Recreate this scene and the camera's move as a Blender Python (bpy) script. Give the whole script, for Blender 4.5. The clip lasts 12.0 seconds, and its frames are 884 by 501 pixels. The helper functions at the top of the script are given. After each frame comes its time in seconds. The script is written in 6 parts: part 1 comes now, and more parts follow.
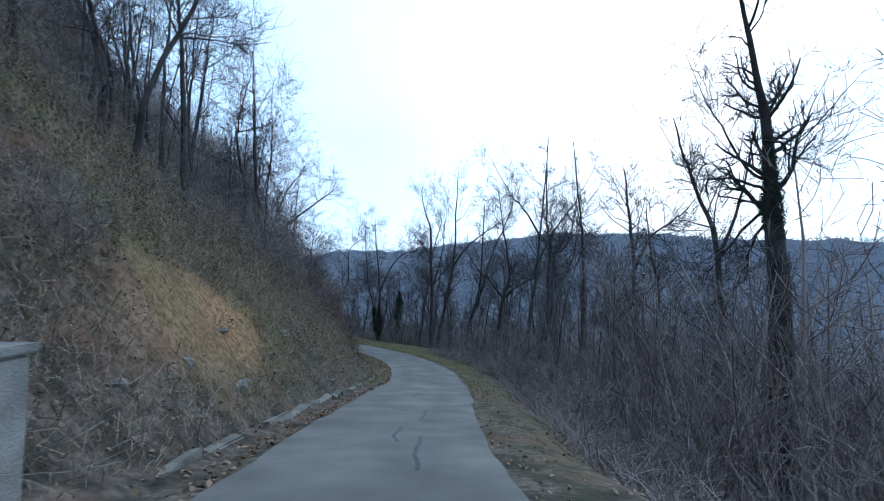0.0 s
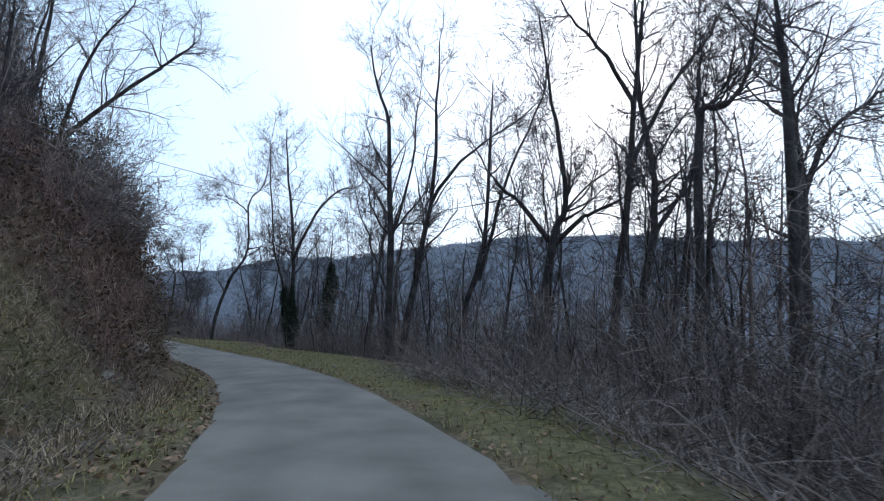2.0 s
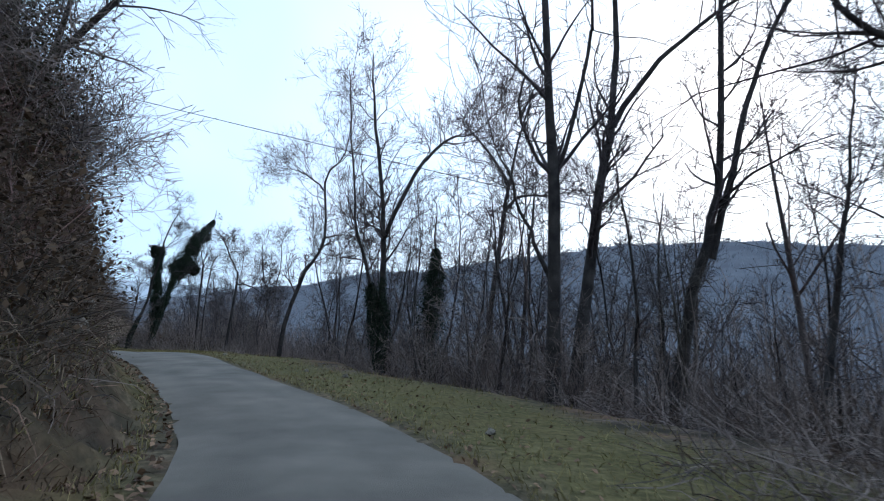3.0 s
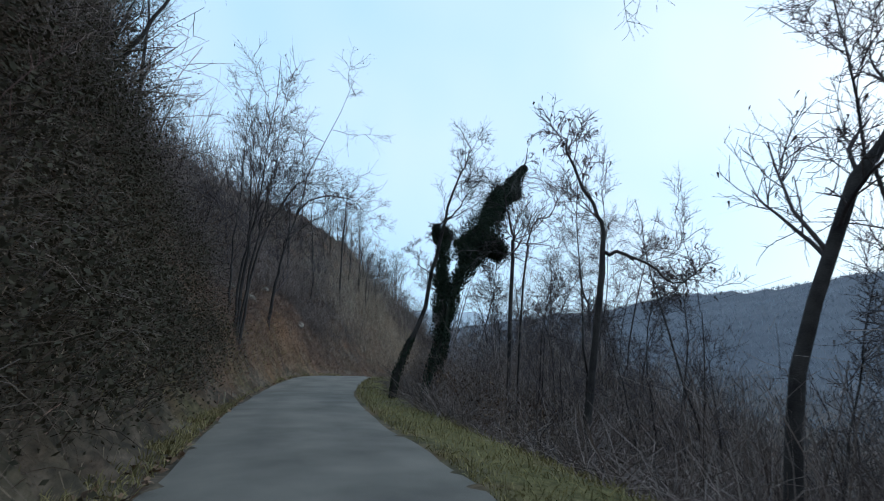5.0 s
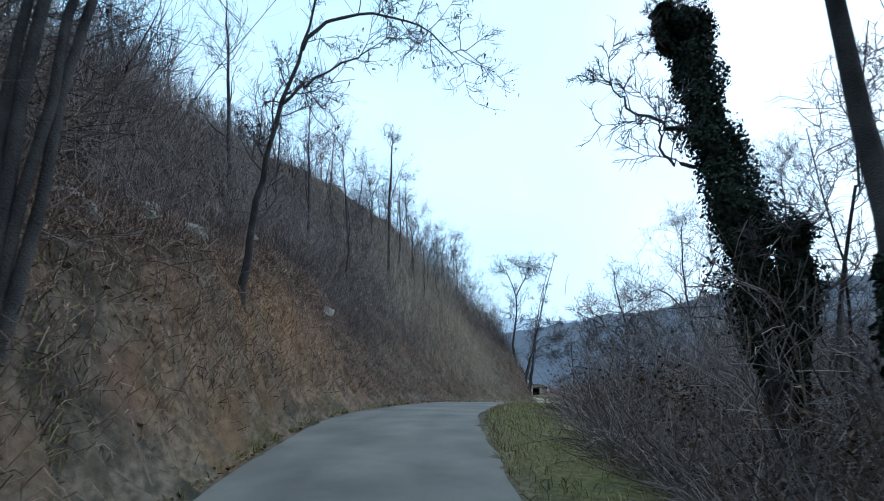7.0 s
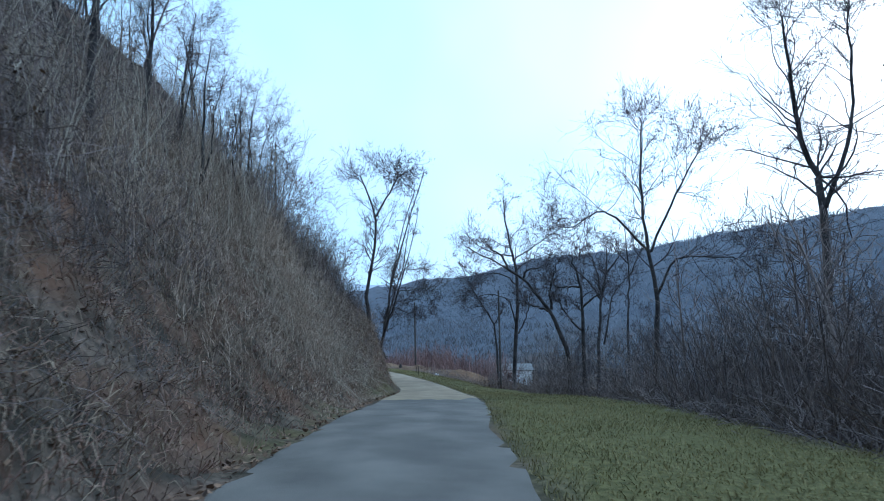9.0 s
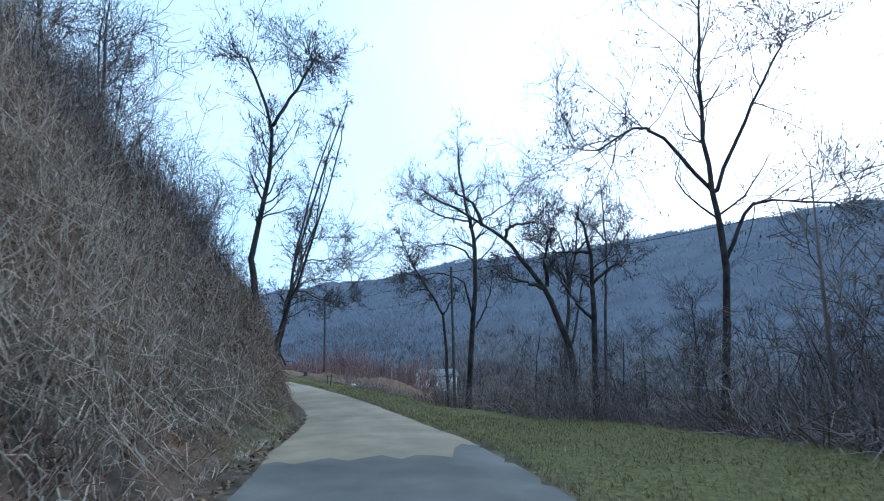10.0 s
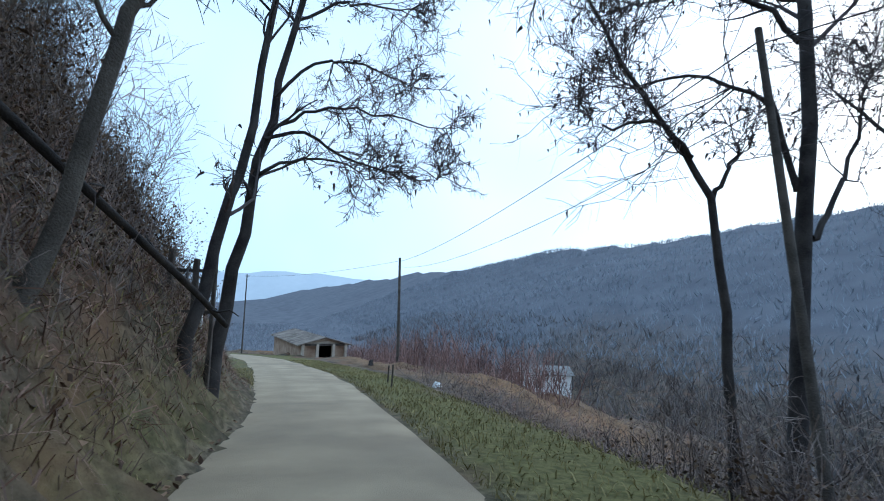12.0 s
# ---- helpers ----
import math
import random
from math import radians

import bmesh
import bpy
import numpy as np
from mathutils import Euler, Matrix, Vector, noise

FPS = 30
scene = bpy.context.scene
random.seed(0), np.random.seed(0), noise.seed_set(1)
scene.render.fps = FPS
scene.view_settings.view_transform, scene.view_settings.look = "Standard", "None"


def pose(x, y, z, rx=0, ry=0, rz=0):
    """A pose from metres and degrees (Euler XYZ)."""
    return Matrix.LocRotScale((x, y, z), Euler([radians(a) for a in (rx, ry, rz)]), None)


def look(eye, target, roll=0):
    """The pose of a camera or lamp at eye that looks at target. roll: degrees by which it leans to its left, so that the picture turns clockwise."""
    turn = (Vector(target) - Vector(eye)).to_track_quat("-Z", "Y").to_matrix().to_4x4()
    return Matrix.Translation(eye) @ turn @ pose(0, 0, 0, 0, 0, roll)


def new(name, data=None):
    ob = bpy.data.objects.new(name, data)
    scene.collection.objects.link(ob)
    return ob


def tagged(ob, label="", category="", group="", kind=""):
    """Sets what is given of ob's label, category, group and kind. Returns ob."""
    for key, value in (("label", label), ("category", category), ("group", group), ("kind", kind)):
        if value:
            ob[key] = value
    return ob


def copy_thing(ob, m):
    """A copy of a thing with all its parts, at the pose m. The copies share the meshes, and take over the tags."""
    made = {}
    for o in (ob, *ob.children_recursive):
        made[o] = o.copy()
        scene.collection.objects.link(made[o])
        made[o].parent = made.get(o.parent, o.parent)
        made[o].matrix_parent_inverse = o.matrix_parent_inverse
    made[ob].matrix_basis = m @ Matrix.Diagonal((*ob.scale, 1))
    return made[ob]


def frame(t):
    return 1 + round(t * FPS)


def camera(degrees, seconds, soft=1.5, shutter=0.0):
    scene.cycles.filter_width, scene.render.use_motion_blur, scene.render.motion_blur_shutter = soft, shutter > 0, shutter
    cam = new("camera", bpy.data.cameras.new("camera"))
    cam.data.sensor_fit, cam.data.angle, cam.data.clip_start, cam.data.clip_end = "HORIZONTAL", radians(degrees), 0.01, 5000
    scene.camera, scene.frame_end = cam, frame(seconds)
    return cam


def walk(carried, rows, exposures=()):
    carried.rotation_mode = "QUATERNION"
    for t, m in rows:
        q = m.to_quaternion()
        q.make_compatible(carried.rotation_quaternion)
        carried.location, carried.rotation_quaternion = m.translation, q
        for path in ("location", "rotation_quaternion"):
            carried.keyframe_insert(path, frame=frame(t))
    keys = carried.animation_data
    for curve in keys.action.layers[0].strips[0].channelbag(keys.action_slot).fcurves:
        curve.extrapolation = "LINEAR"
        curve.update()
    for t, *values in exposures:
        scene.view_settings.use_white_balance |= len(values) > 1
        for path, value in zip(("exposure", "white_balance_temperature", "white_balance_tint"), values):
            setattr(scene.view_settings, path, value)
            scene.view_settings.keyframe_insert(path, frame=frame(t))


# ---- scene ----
cam = camera(80.6, 12.0, soft=1.0, shutter=0.08)
PATH = [
    (0, pose(0.000, 0.000, 1.300, 93.63, -0.93, 0.00)),
    (0.5, pose(-0.454, 6.008, 0.431, 92.23, -0.14, -5.16)),
    (1, pose(-0.227, 12.061, -0.409, 93.59, -0.29, -7.12)),
    (1.5, pose(-0.162, 18.524, -1.210, 94.43, -0.85, -7.04)),
    (2, pose(-0.712, 24.616, -1.838, 95.20, -0.77, -5.24)),
    (2.5, pose(-1.608, 29.893, -2.227, 96.50, -1.62, -1.70)),
    (3, pose(-2.879, 35.127, -2.515, 96.72, -0.97, 3.72)),
    (3.5, pose(-5.000, 40.664, -2.789, 97.27, 0.00, 11.46)),
    (3.7, pose(-5.925, 42.667, -2.882, 97.44, 0.26, 14.83)),
    (5.3, pose(-14.992, 55.014, -3.060, 98.75, -1.86, 37.85)),
    (5.5, pose(-16.230, 56.100, -3.138, 98.47, -1.60, 39.21)),
    (6, pose(-19.288, 58.674, -3.372, 99.19, 0.22, 40.63)),
    (6.5, pose(-22.283, 61.324, -3.575, 99.84, 0.44, 40.69)),
    (7, pose(-25.142, 63.944, -3.692, 99.91, 0.69, 39.20)),
    (7.2, pose(-26.239, 65.026, -3.763, 99.93, 0.79, 38.15)),
    (8.8, pose(-35.542, 76.774, -4.307, 95.98, 0.09, 21.78)),
    (9, pose(-36.652, 78.778, -4.519, 95.86, 0.20, 19.29)),
    (9.5, pose(-39.106, 84.012, -5.118, 96.16, -0.21, 13.35)),
    (10, pose(-41.237, 88.872, -5.698, 96.46, -0.17, 9.28)),
    (10.5, pose(-42.551, 93.454, -6.268, 94.92, -1.00, 8.61)),
    (11, pose(-43.979, 98.179, -6.834, 94.54, -1.28, 10.62)),
    (11.5, pose(-45.457, 102.193, -7.374, 95.09, -1.22, 13.85)),
    (12, pose(-46.961, 105.815, -7.858, 95.75, -1.94, 18.46)),
]
walk(cam, PATH, exposures=[(0, 0.2, 5200, 10), (1, 0.1, 5550, 11), (2, 0.12, 5800, 14), (3, 0.08, 5800, 14), (3.5, -0.01, 5800, 13), (5.5, -0.18, 5900, 8), (6, 0.0, 5950, 8), (6.5, 0.16, 5850, 8), (7.2, 0.27, 5400, 6), (9, 0.09, 5050, 7), (10, 0.24, 5100, 9), (12, 0.17, 5500, 10)])

# ---- light: a bright overcast winter sky, with a broad weak sun behind the cloud ----
world = bpy.data.worlds.new("sky")
scene.world = world
world.use_nodes = True
wn = world.node_tree
wn.nodes.clear()
sky = wn.nodes.new("ShaderNodeTexSky")
sky.sky_type, sky.sun_disc = "NISHITA", False
sky.sun_elevation, sky.sun_rotation = radians(24), radians(25)
sky.air_density, sky.dust_density, sky.ozone_density = 1.2, 3.0, 2.0
cloud = wn.nodes.new("ShaderNodeTexNoise")
cloud.inputs["Scale"].default_value, cloud.inputs["Detail"].default_value = 1.6, 3.0
ramp = wn.nodes.new("ShaderNodeValToRGB")
ramp.color_ramp.elements[0].position, ramp.color_ramp.elements[0].color = 0.3, (0.53, 0.82, 1.03, 1)
ramp.color_ramp.elements[1].position, ramp.color_ramp.elements[1].color = 0.7, (0.86, 1.0, 1.12, 1)
dim = wn.nodes.new("ShaderNodeVectorMath")
dim.operation = "SCALE"
dim.inputs["Scale"].default_value = 0.024
add = wn.nodes.new("ShaderNodeVectorMath")
add.operation = "ADD"
bg = wn.nodes.new("ShaderNodeBackground")
bg.inputs["Strength"].default_value = 1.0
out = wn.nodes.new("ShaderNodeOutputWorld")
wn.links.new(cloud.outputs["Fac"], ramp.inputs["Fac"])
wn.links.new(sky.outputs["Color"], dim.inputs[0])
wn.links.new(dim.outputs[0], add.inputs[0])
wn.links.new(ramp.outputs["Color"], add.inputs[1])
wn.links.new(add.outputs[0], bg.inputs["Color"])
wn.links.new(bg.outputs[0], out.inputs["Surface"])

sun_data = bpy.data.lights.new("sun", "SUN")
sun_data.energy, sun_data.angle, sun_data.color = 0.4, radians(25), (1.0, 0.96, 0.9)
sun = new("sun", sun_data)
sun.matrix_world = look((20, 60, 60), (0, 15, 0))

# ---- materials ----
def mat(name, dark, light, scale=3.0, rough=0.9, bump=0.3, fine=40.0, island=0.0, obj=0.0, coord="Object"):
    """Two scales of mottling between two colours, fine grain in the relief, a shift for each piece."""
    m = bpy.data.materials.new(name)
    m.use_nodes = True
    t = m.node_tree
    b = t.nodes["Principled BSDF"]
    b.inputs["Roughness"].default_value = rough
    b.inputs["Specular IOR Level"].default_value = 0.25
    tc = t.nodes.new("ShaderNodeTexCoord")
    big, small = t.nodes.new("ShaderNodeTexNoise"), t.nodes.new("ShaderNodeTexNoise")
    big.inputs["Scale"].default_value, big.inputs["Detail"].default_value = scale, 5
    small.inputs["Scale"].default_value, small.inputs["Detail"].default_value = fine, 3
    for nz in (big, small):
        t.links.new(tc.outputs[coord], nz.inputs["Vector"])
    r = t.nodes.new("ShaderNodeMapRange")
    r.inputs["From Min"].default_value, r.inputs["From Max"].default_value = 0.3, 0.7
    mixv = t.nodes.new("ShaderNodeMath")
    mixv.operation = "MULTIPLY_ADD"
    mixv.inputs[1].default_value, mixv.inputs[2].default_value = 0.45, -0.2
    t.links.new(small.outputs["Fac"], mixv.inputs[0])
    s1 = t.nodes.new("ShaderNodeMath")
    t.links.new(big.outputs["Fac"], s1.inputs[0])
    t.links.new(mixv.outputs[0], s1.inputs[1])
    last = s1
    if island or obj:
        src = t.nodes.new("ShaderNodeNewGeometry").outputs["Random Per Island"] if island else t.nodes.new("ShaderNodeObjectInfo").outputs["Random"]
        sh = t.nodes.new("ShaderNodeMath")
        sh.operation = "MULTIPLY_ADD"
        sh.inputs[1].default_value, sh.inputs[2].default_value = island or obj, -0.5 * (island or obj)
        t.links.new(src, sh.inputs[0])
        s2 = t.nodes.new("ShaderNodeMath")
        t.links.new(last.outputs[0], s2.inputs[0])
        t.links.new(sh.outputs[0], s2.inputs[1])
        last = s2
    t.links.new(last.outputs[0], r.inputs["Value"])
    mix = t.nodes.new("ShaderNodeMix")
    mix.data_type = "RGBA"
    mix.inputs["A"].default_value, mix.inputs["B"].default_value = (*dark, 1), (*light, 1)
    t.links.new(r.outputs[0], mix.inputs["Factor"])
    t.links.new(mix.outputs["Result"], b.inputs["Base Color"])
    if bump:
        bp = t.nodes.new("ShaderNodeBump")
        bp.inputs["Strength"].default_value, bp.inputs["Distance"].default_value = bump, 0.03
        t.links.new(small.outputs["Fac"], bp.inputs["Height"])
        t.links.new(bp.outputs[0], b.inputs["Normal"])
    return m


BARK = mat("bark", (0.026, 0.023, 0.024), (0.092, 0.08, 0.075), 2.5, 0.95, 0.6, 60)
BARK_DARK = mat("dark_bark", (0.012, 0.01, 0.01), (0.05, 0.042, 0.038), 2.5, 0.9, 0.6, 60)
BARK_PALE = mat("pale_bark", (0.045, 0.038, 0.033), (0.145, 0.126, 0.107), 2.0, 0.95, 0.6, 50)
TWIG = mat("twig", (0.052, 0.044, 0.047), (0.135, 0.113, 0.113), 1.5, 0.95, 0.0, 20, island=0.4)
POD = mat("dry_pod", (0.04, 0.032, 0.03), (0.12, 0.09, 0.075), 3, 0.9, 0.0, 30, island=0.5)
IVY = mat("ivy_leaf", (0.008, 0.014, 0.009), (0.024, 0.036, 0.019), 4, 0.85, 0.0, 30, island=0.6)
BRAMBLE = mat("bramble", (0.098, 0.08, 0.077), (0.31, 0.243, 0.213), 0.5, 0.95, 0.0, 20, island=0.5)
STRAW = mat("dead_grass", (0.12, 0.091, 0.066), (0.37, 0.28, 0.195), 0.4, 0.95, 0.0, 15, island=0.7)
IVY_STEM = mat("ivy_stem", (0.012, 0.016, 0.01), (0.03, 0.035, 0.022), 3, 0.8, 0.6, 20)
CANE = mat("dry_cane", (0.25, 0.2, 0.147), (0.62, 0.53, 0.41), 1.0, 0.85, 0.0, 15, island=0.7)
GRASS = mat("grass_blade", (0.15, 0.128, 0.054), (0.36, 0.295, 0.135), 0.6, 0.9, 0.0, 10, island=0.6)
LEAF = mat("fallen_leaf", (0.08, 0.05, 0.035), (0.3, 0.19, 0.12), 1.0, 0.9, 0.0, 10, island=0.8)
BRACKEN = mat("dead_bracken", (0.115, 0.073, 0.057), (0.31, 0.195, 0.145), 1.0, 0.95, 0.0, 10, island=0.7)
KERB = mat("dirty_concrete", (0.085, 0.075, 0.06), (0.25, 0.222, 0.18), 1.5, 0.95, 0.6, 30, obj=0.4)
CONCRETE = mat("old_concrete", (0.15, 0.14, 0.12), (0.36, 0.335, 0.295), 1.5, 0.95, 0.5, 40)
PLASTIC = mat("orange_plastic", (0.5, 0.12, 0.05), (0.75, 0.25, 0.12), 2.0, 0.6, 0.1, 30)
TIMBER = mat("weathered_timber", (0.04, 0.034, 0.031), (0.125, 0.106, 0.09), 3, 0.9, 0.4, 50)
CABLE = mat("black_cable", (0.02, 0.02, 0.022), (0.04, 0.04, 0.045), 3, 0.7, 0.0, 30)
RENDERED = mat("limewash", (0.72, 0.71, 0.69), (0.86, 0.85, 0.83), 0.8, 0.95, 0.4, 20)
BRICK = mat("old_brickwork", (0.24, 0.15, 0.1), (0.45, 0.33, 0.24), 1.2, 0.95, 0.6, 25)
TILE = mat("roof_tile", (0.14, 0.115, 0.1), (0.33, 0.28, 0.24), 1.0, 0.9, 0.6, 18, obj=0.3)
# near-black colour that stands for the shade inside the shed and house
DARK = mat("interior_shade", (0.012, 0.011, 0.01), (0.03, 0.028, 0.025), 2, 0.95, 0.0, 10)
ROCK = mat("rock", (0.13, 0.11, 0.09), (0.34, 0.3, 0.25), 1.5, 0.95, 0.7, 25, obj=0.3)
WHITE = mat("white_paint", (0.6, 0.6, 0.58), (0.82, 0.82, 0.8), 2, 0.7, 0.1, 30)

# ---- the lie of the land ----
# centre of the lane: x, y, z, half width
ROAD = [
    (1.33, -17.77, 2.58, 1.65), (0.57, -9.39, 1.36, 1.64), (-0.23, -0.52, 0.07, 1.63),
    (-0.87, 7.82, -1.12, 1.66), (-0.77, 16.60, -2.28, 1.79), (-0.71, 25.19, -3.19, 1.69),
    (-2.00, 33.65, -3.73, 1.55), (-5.13, 41.87, -4.14, 1.47), (-9.95, 48.69, -4.29, 1.36),
    (-15.66, 55.54, -4.40, 1.53), (-22.10, 60.94, -4.86, 1.65), (-28.51, 66.74, -5.22, 1.71),
    (-33.83, 73.28, -5.41, 1.76), (-38.07, 81.34, -6.12, 1.60), (-40.97, 88.97, -7.00, 1.75),
    (-43.60, 97.30, -8.02, 1.86), (-46.83, 105.45, -9.11, 1.50), (-50.25, 111.50, -9.69, 1.35),
    (-54.50, 117.90, -10.33, 1.42), (-59.10, 124.20, -10.98, 1.55), (-64.40, 130.70, -11.68, 1.60),
    (-75.70, 143.70, -13.11, 1.60), (-90.00, 156.50, -14.70, 1.60), (-108.80, 168.30, -16.54, 1.65),
    (-129.30, 176.20, -18.36, 1.65),
]


def spline(rows, steps):
    """Catmull-Rom through rows."""
    p = np.array(rows, float)
    p = np.vstack([2 * p[0] - p[1], p, 2 * p[-1] - p[-2]])
    u = np.linspace(0, 1, steps, endpoint=False)[:, None]
    made = []
    for a, b, c, d in zip(p[:-3], p[1:-2], p[2:-1], p[3:]):
        made.append(0.5 * (2 * b + (c - a) * u + (2 * a - 5 * b + 4 * c - d) * u**2 + (3 * b - a - 3 * c + d) * u**3))
    return np.vstack(made + [p[-2:-1]])


LINE = spline(ROAD, 20)
_step = np.linalg.norm(np.diff(LINE[:, :2], axis=0), axis=1)
STATION = np.r_[0, np.cumsum(_step)] - 18.0
WAY = np.gradient(LINE[:, :2], axis=0)
WAY /= np.linalg.norm(WAY, axis=1)[:, None]
SIDE = np.stack([WAY[:, 1], -WAY[:, 0]], 1)


def at(s):
    """Centre, right-hand way and half width of the lane at a station."""
    return (np.stack([np.interp(s, STATION, LINE[:, k]) for k in range(3)], -1),
            np.stack([np.interp(s, STATION, SIDE[:, k]) for k in range(2)], -1), np.interp(s, STATION, LINE[:, 3]))


def nearest(x, y):
    """Station and signed distance from the lane's centre (right is positive), its height and half width."""
    x, y = np.ravel(x), np.ravel(y)
    s, n, z, w = (np.empty(len(x)) for _ in range(4))
    for i in range(0, len(x), 20000):
        j = slice(i, i + 20000)
        dx, dy = x[j, None] - LINE[None, :, 0], y[j, None] - LINE[None, :, 1]
        k = np.argmin(dx * dx + dy * dy, axis=1)
        r = np.arange(len(k))
        along = dx[r, k] * WAY[k, 0] + dy[r, k] * WAY[k, 1]
        s[j] = STATION[k] + np.clip(along, -0.6, 0.6)
        side = dx[r, k] * SIDE[k, 0] + dy[r, k] * SIDE[k, 1]
        n[j] = np.sign(side) * np.hypot(dx[r, k], dy[r, k])
        z[j], w[j] = np.interp(s[j], STATION, LINE[:, 2]), LINE[k, 3]
    return s, n, z, w


_table = np.random.RandomState(5).rand(256, 256)


def bumps(x, y, size):
    """Smooth noise from 0 to 1."""
    u, v = np.asarray(x) / size, np.asarray(y) / size
    i, j = np.floor(u).astype(int), np.floor(v).astype(int)
    a, b = u - i, v - j
    a, b = a * a * (3 - 2 * a), b * b * (3 - 2 * b)
    g = lambda p, q: _table[p % 256, q % 256]
    return (g(i, j) * (1 - a) + g(i + 1, j) * a) * (1 - b) + (g(i, j + 1) * (1 - a) + g(i + 1, j + 1) * a) * b


def along(s, *pairs):
    return np.interp(s, [p[0] for p in pairs], [p[1] for p in pairs])


def ground(x, y):
    """Height of the land: a cut bank on the uphill side, a shoulder and a fall to the valley on the other, a wooded ridge across it."""
    x, y = np.ravel(np.asarray(x, float)), np.ravel(np.asarray(y, float))
    s, n, zr, w = nearest(x, y)
    d = np.abs(n) - w
    rough = (bumps(x, y, 5.0) - 0.5) * 1.3 + (bumps(x + 40, y, 1.9) - 0.5) * 0.7 + (bumps(x, y + 9, 0.8) - 0.5) * 0.25
    # uphill side
    foot = along(s, (0, 1.0), (20, 1.0), (25, 1.4), (31, 2.5), (36, 1.6), (41, 0.8), (56, 0.8), (62, 0.8), (70, 0.7), (74, 0.45), (86, 0.45), (92, 0.65), (113, 0.6), (119, 0.35), (134, 0.3), (139, 0.6), (146, 2.0))
    steep = along(s, (0, 1.35), (24, 1.35), (31, 1.4), (36, 1.6), (42, 2.35), (49, 3.0), (54, 3.2), (60, 2.7), (68, 2.7), (72, 2.6), (75, 3.0), (86, 3.0), (93, 1.3), (105, 1.4), (114, 1.7), (119, 2.4), (134, 2.4), (141, 1.2), (155, 0.5))
    wide = along(s, (0, 3.5), (36, 2.2), (42, 1.6), (54, 1.6), (60, 1.9), (68, 1.9), (73, 1.2), (75, 1.0), (86, 1.1), (95, 3.0), (112, 3.2), (118, 1.2), (134, 0.75), (140, 2.5))
    upper = along(s, (0, 0.92), (24, 0.9), (32, 0.86), (42, 0.9), (56, 1.1), (62, 1.3), (66, 1.7), (71, 1.8), (75, 1.2), (79, 0.6), (84, 0.55), (92, 1.0), (118, 1.15), (138, 1.05), (155, 0.5))
    shelf = along(s, (0, 24), (56, 24), (70, 22), (78, 11.5), (94, 11), (118, 12), (150, 12))
    e = np.maximum(d - foot, 0)
    left = steep * np.minimum(e, wide) + upper * np.clip(e - wide, 0, shelf) + 0.04 * np.clip(e - wide - shelf, 0, 90)
    left += np.clip(e / 1.5, 0, 1) * rough - 0.1 * np.exp(-(((d - 0.45) / 0.25) ** 2)) * (s < 30) - 0.02
    left -= 0.6 * np.exp(-(((s - 28.6) / 1.6) ** 2)) * np.clip((d - 2.0) / 1.5, 0, 1)  # the hollow that the pipe runs up
    # valley side
    verge = along(s, (0, 1.0), (20, 1.2), (30, 2.2), (40, 5.0), (52, 3.0), (62, 1.4), (80, 1.6), (90, 3.5), (97, 6.5), (112, 7.0), (118, 5.0), (123, 2.4), (150, 2.4))
    first = along(s, (0, 0.5), (25, 0.45), (35, 0.25), (50, 0.25), (62, 0.35), (85, 0.35), (98, 0.4), (112, 0.5), (120, 0.65), (136, 0.65), (148, 0.12))
    f = np.maximum(d - verge, 0)
    right = -0.035 * np.clip(d, 0, verge) - first * np.minimum(f, 9) - along(s, (0, 0.5), (136, 0.5), (150, 0.27)) * np.clip(f - 9, 0, 40)
    right += np.clip(f / 2.5, 0.06, 1) * rough * np.clip(d / 1.0, 0, 1) - 0.02
    z = zr + np.where(n < 0, left, right)
    z = np.where(d < 0, zr - 0.07, z)
    # the valley floor and the ridge beyond it
    u, v = 0.77 * x + 0.64 * y, -0.64 * x + 0.77 * y
    far = -23.3 - 0.008 * np.clip(v - 150, 0, 400) + 0.345 * np.clip(u - 74, 0, 146) - 0.3 * np.clip(u - 220, 0, 160)
    far -= 8 * np.clip((110 - v) / 80, 0, 1) * np.clip((u - 90) / 80, 0, 1)
    far += (bumps(x, y, 90) - 0.5) * 9 * np.clip((u - 75) / 60, 0, 1) + (bumps(x, y, 30) - 0.5) * 3 * np.clip((u - 75) / 60, 0, 1)
    z = np.where(n > 0, np.maximum(z, far), z)
    return z


def spot(s, n):
    """A place on the land, given by station and distance from the lane's centre."""
    s, n = np.asarray(s, float), np.asarray(n, float)
    c, side, _ = at(s)
    x, y = c[..., 0] + side[..., 0] * n, c[..., 1] + side[..., 1] * n
    return np.stack([x, y, ground(x, y).reshape(np.shape(x))], -1)


# ---- makers of meshes ----
def unit(v):
    return v / (np.linalg.norm(v, axis=-1, keepdims=True) + 1e-9)


def bm_object(name, bm, material, parent=None, label=""):
    me = bpy.data.meshes.new(name)
    bm.to_mesh(me)
    bm.free()
    me.materials.append(material)
    ob = new(name, me)
    if parent is not None:
        ob.parent = parent
    return tagged(ob, label)


def box(bm, size, place, turn=0.0, bevel=0.0):
    made = bmesh.ops.create_cube(bm, size=1.0)["verts"]
    bmesh.ops.scale(bm, vec=size, verts=made)
    if bevel:
        edges = list({e for v in made for e in v.link_edges})
        made = list({v for f in bmesh.ops.bevel(bm, geom=edges, offset=bevel, segments=2, affect="EDGES")["faces"] for v in f.verts} | {v for v in made if v.is_valid})
    bmesh.ops.rotate(bm, cent=(0, 0, 0), matrix=Matrix.Rotation(turn, 3, "Z"), verts=made)
    bmesh.ops.translate(bm, vec=place, verts=made)
    return made


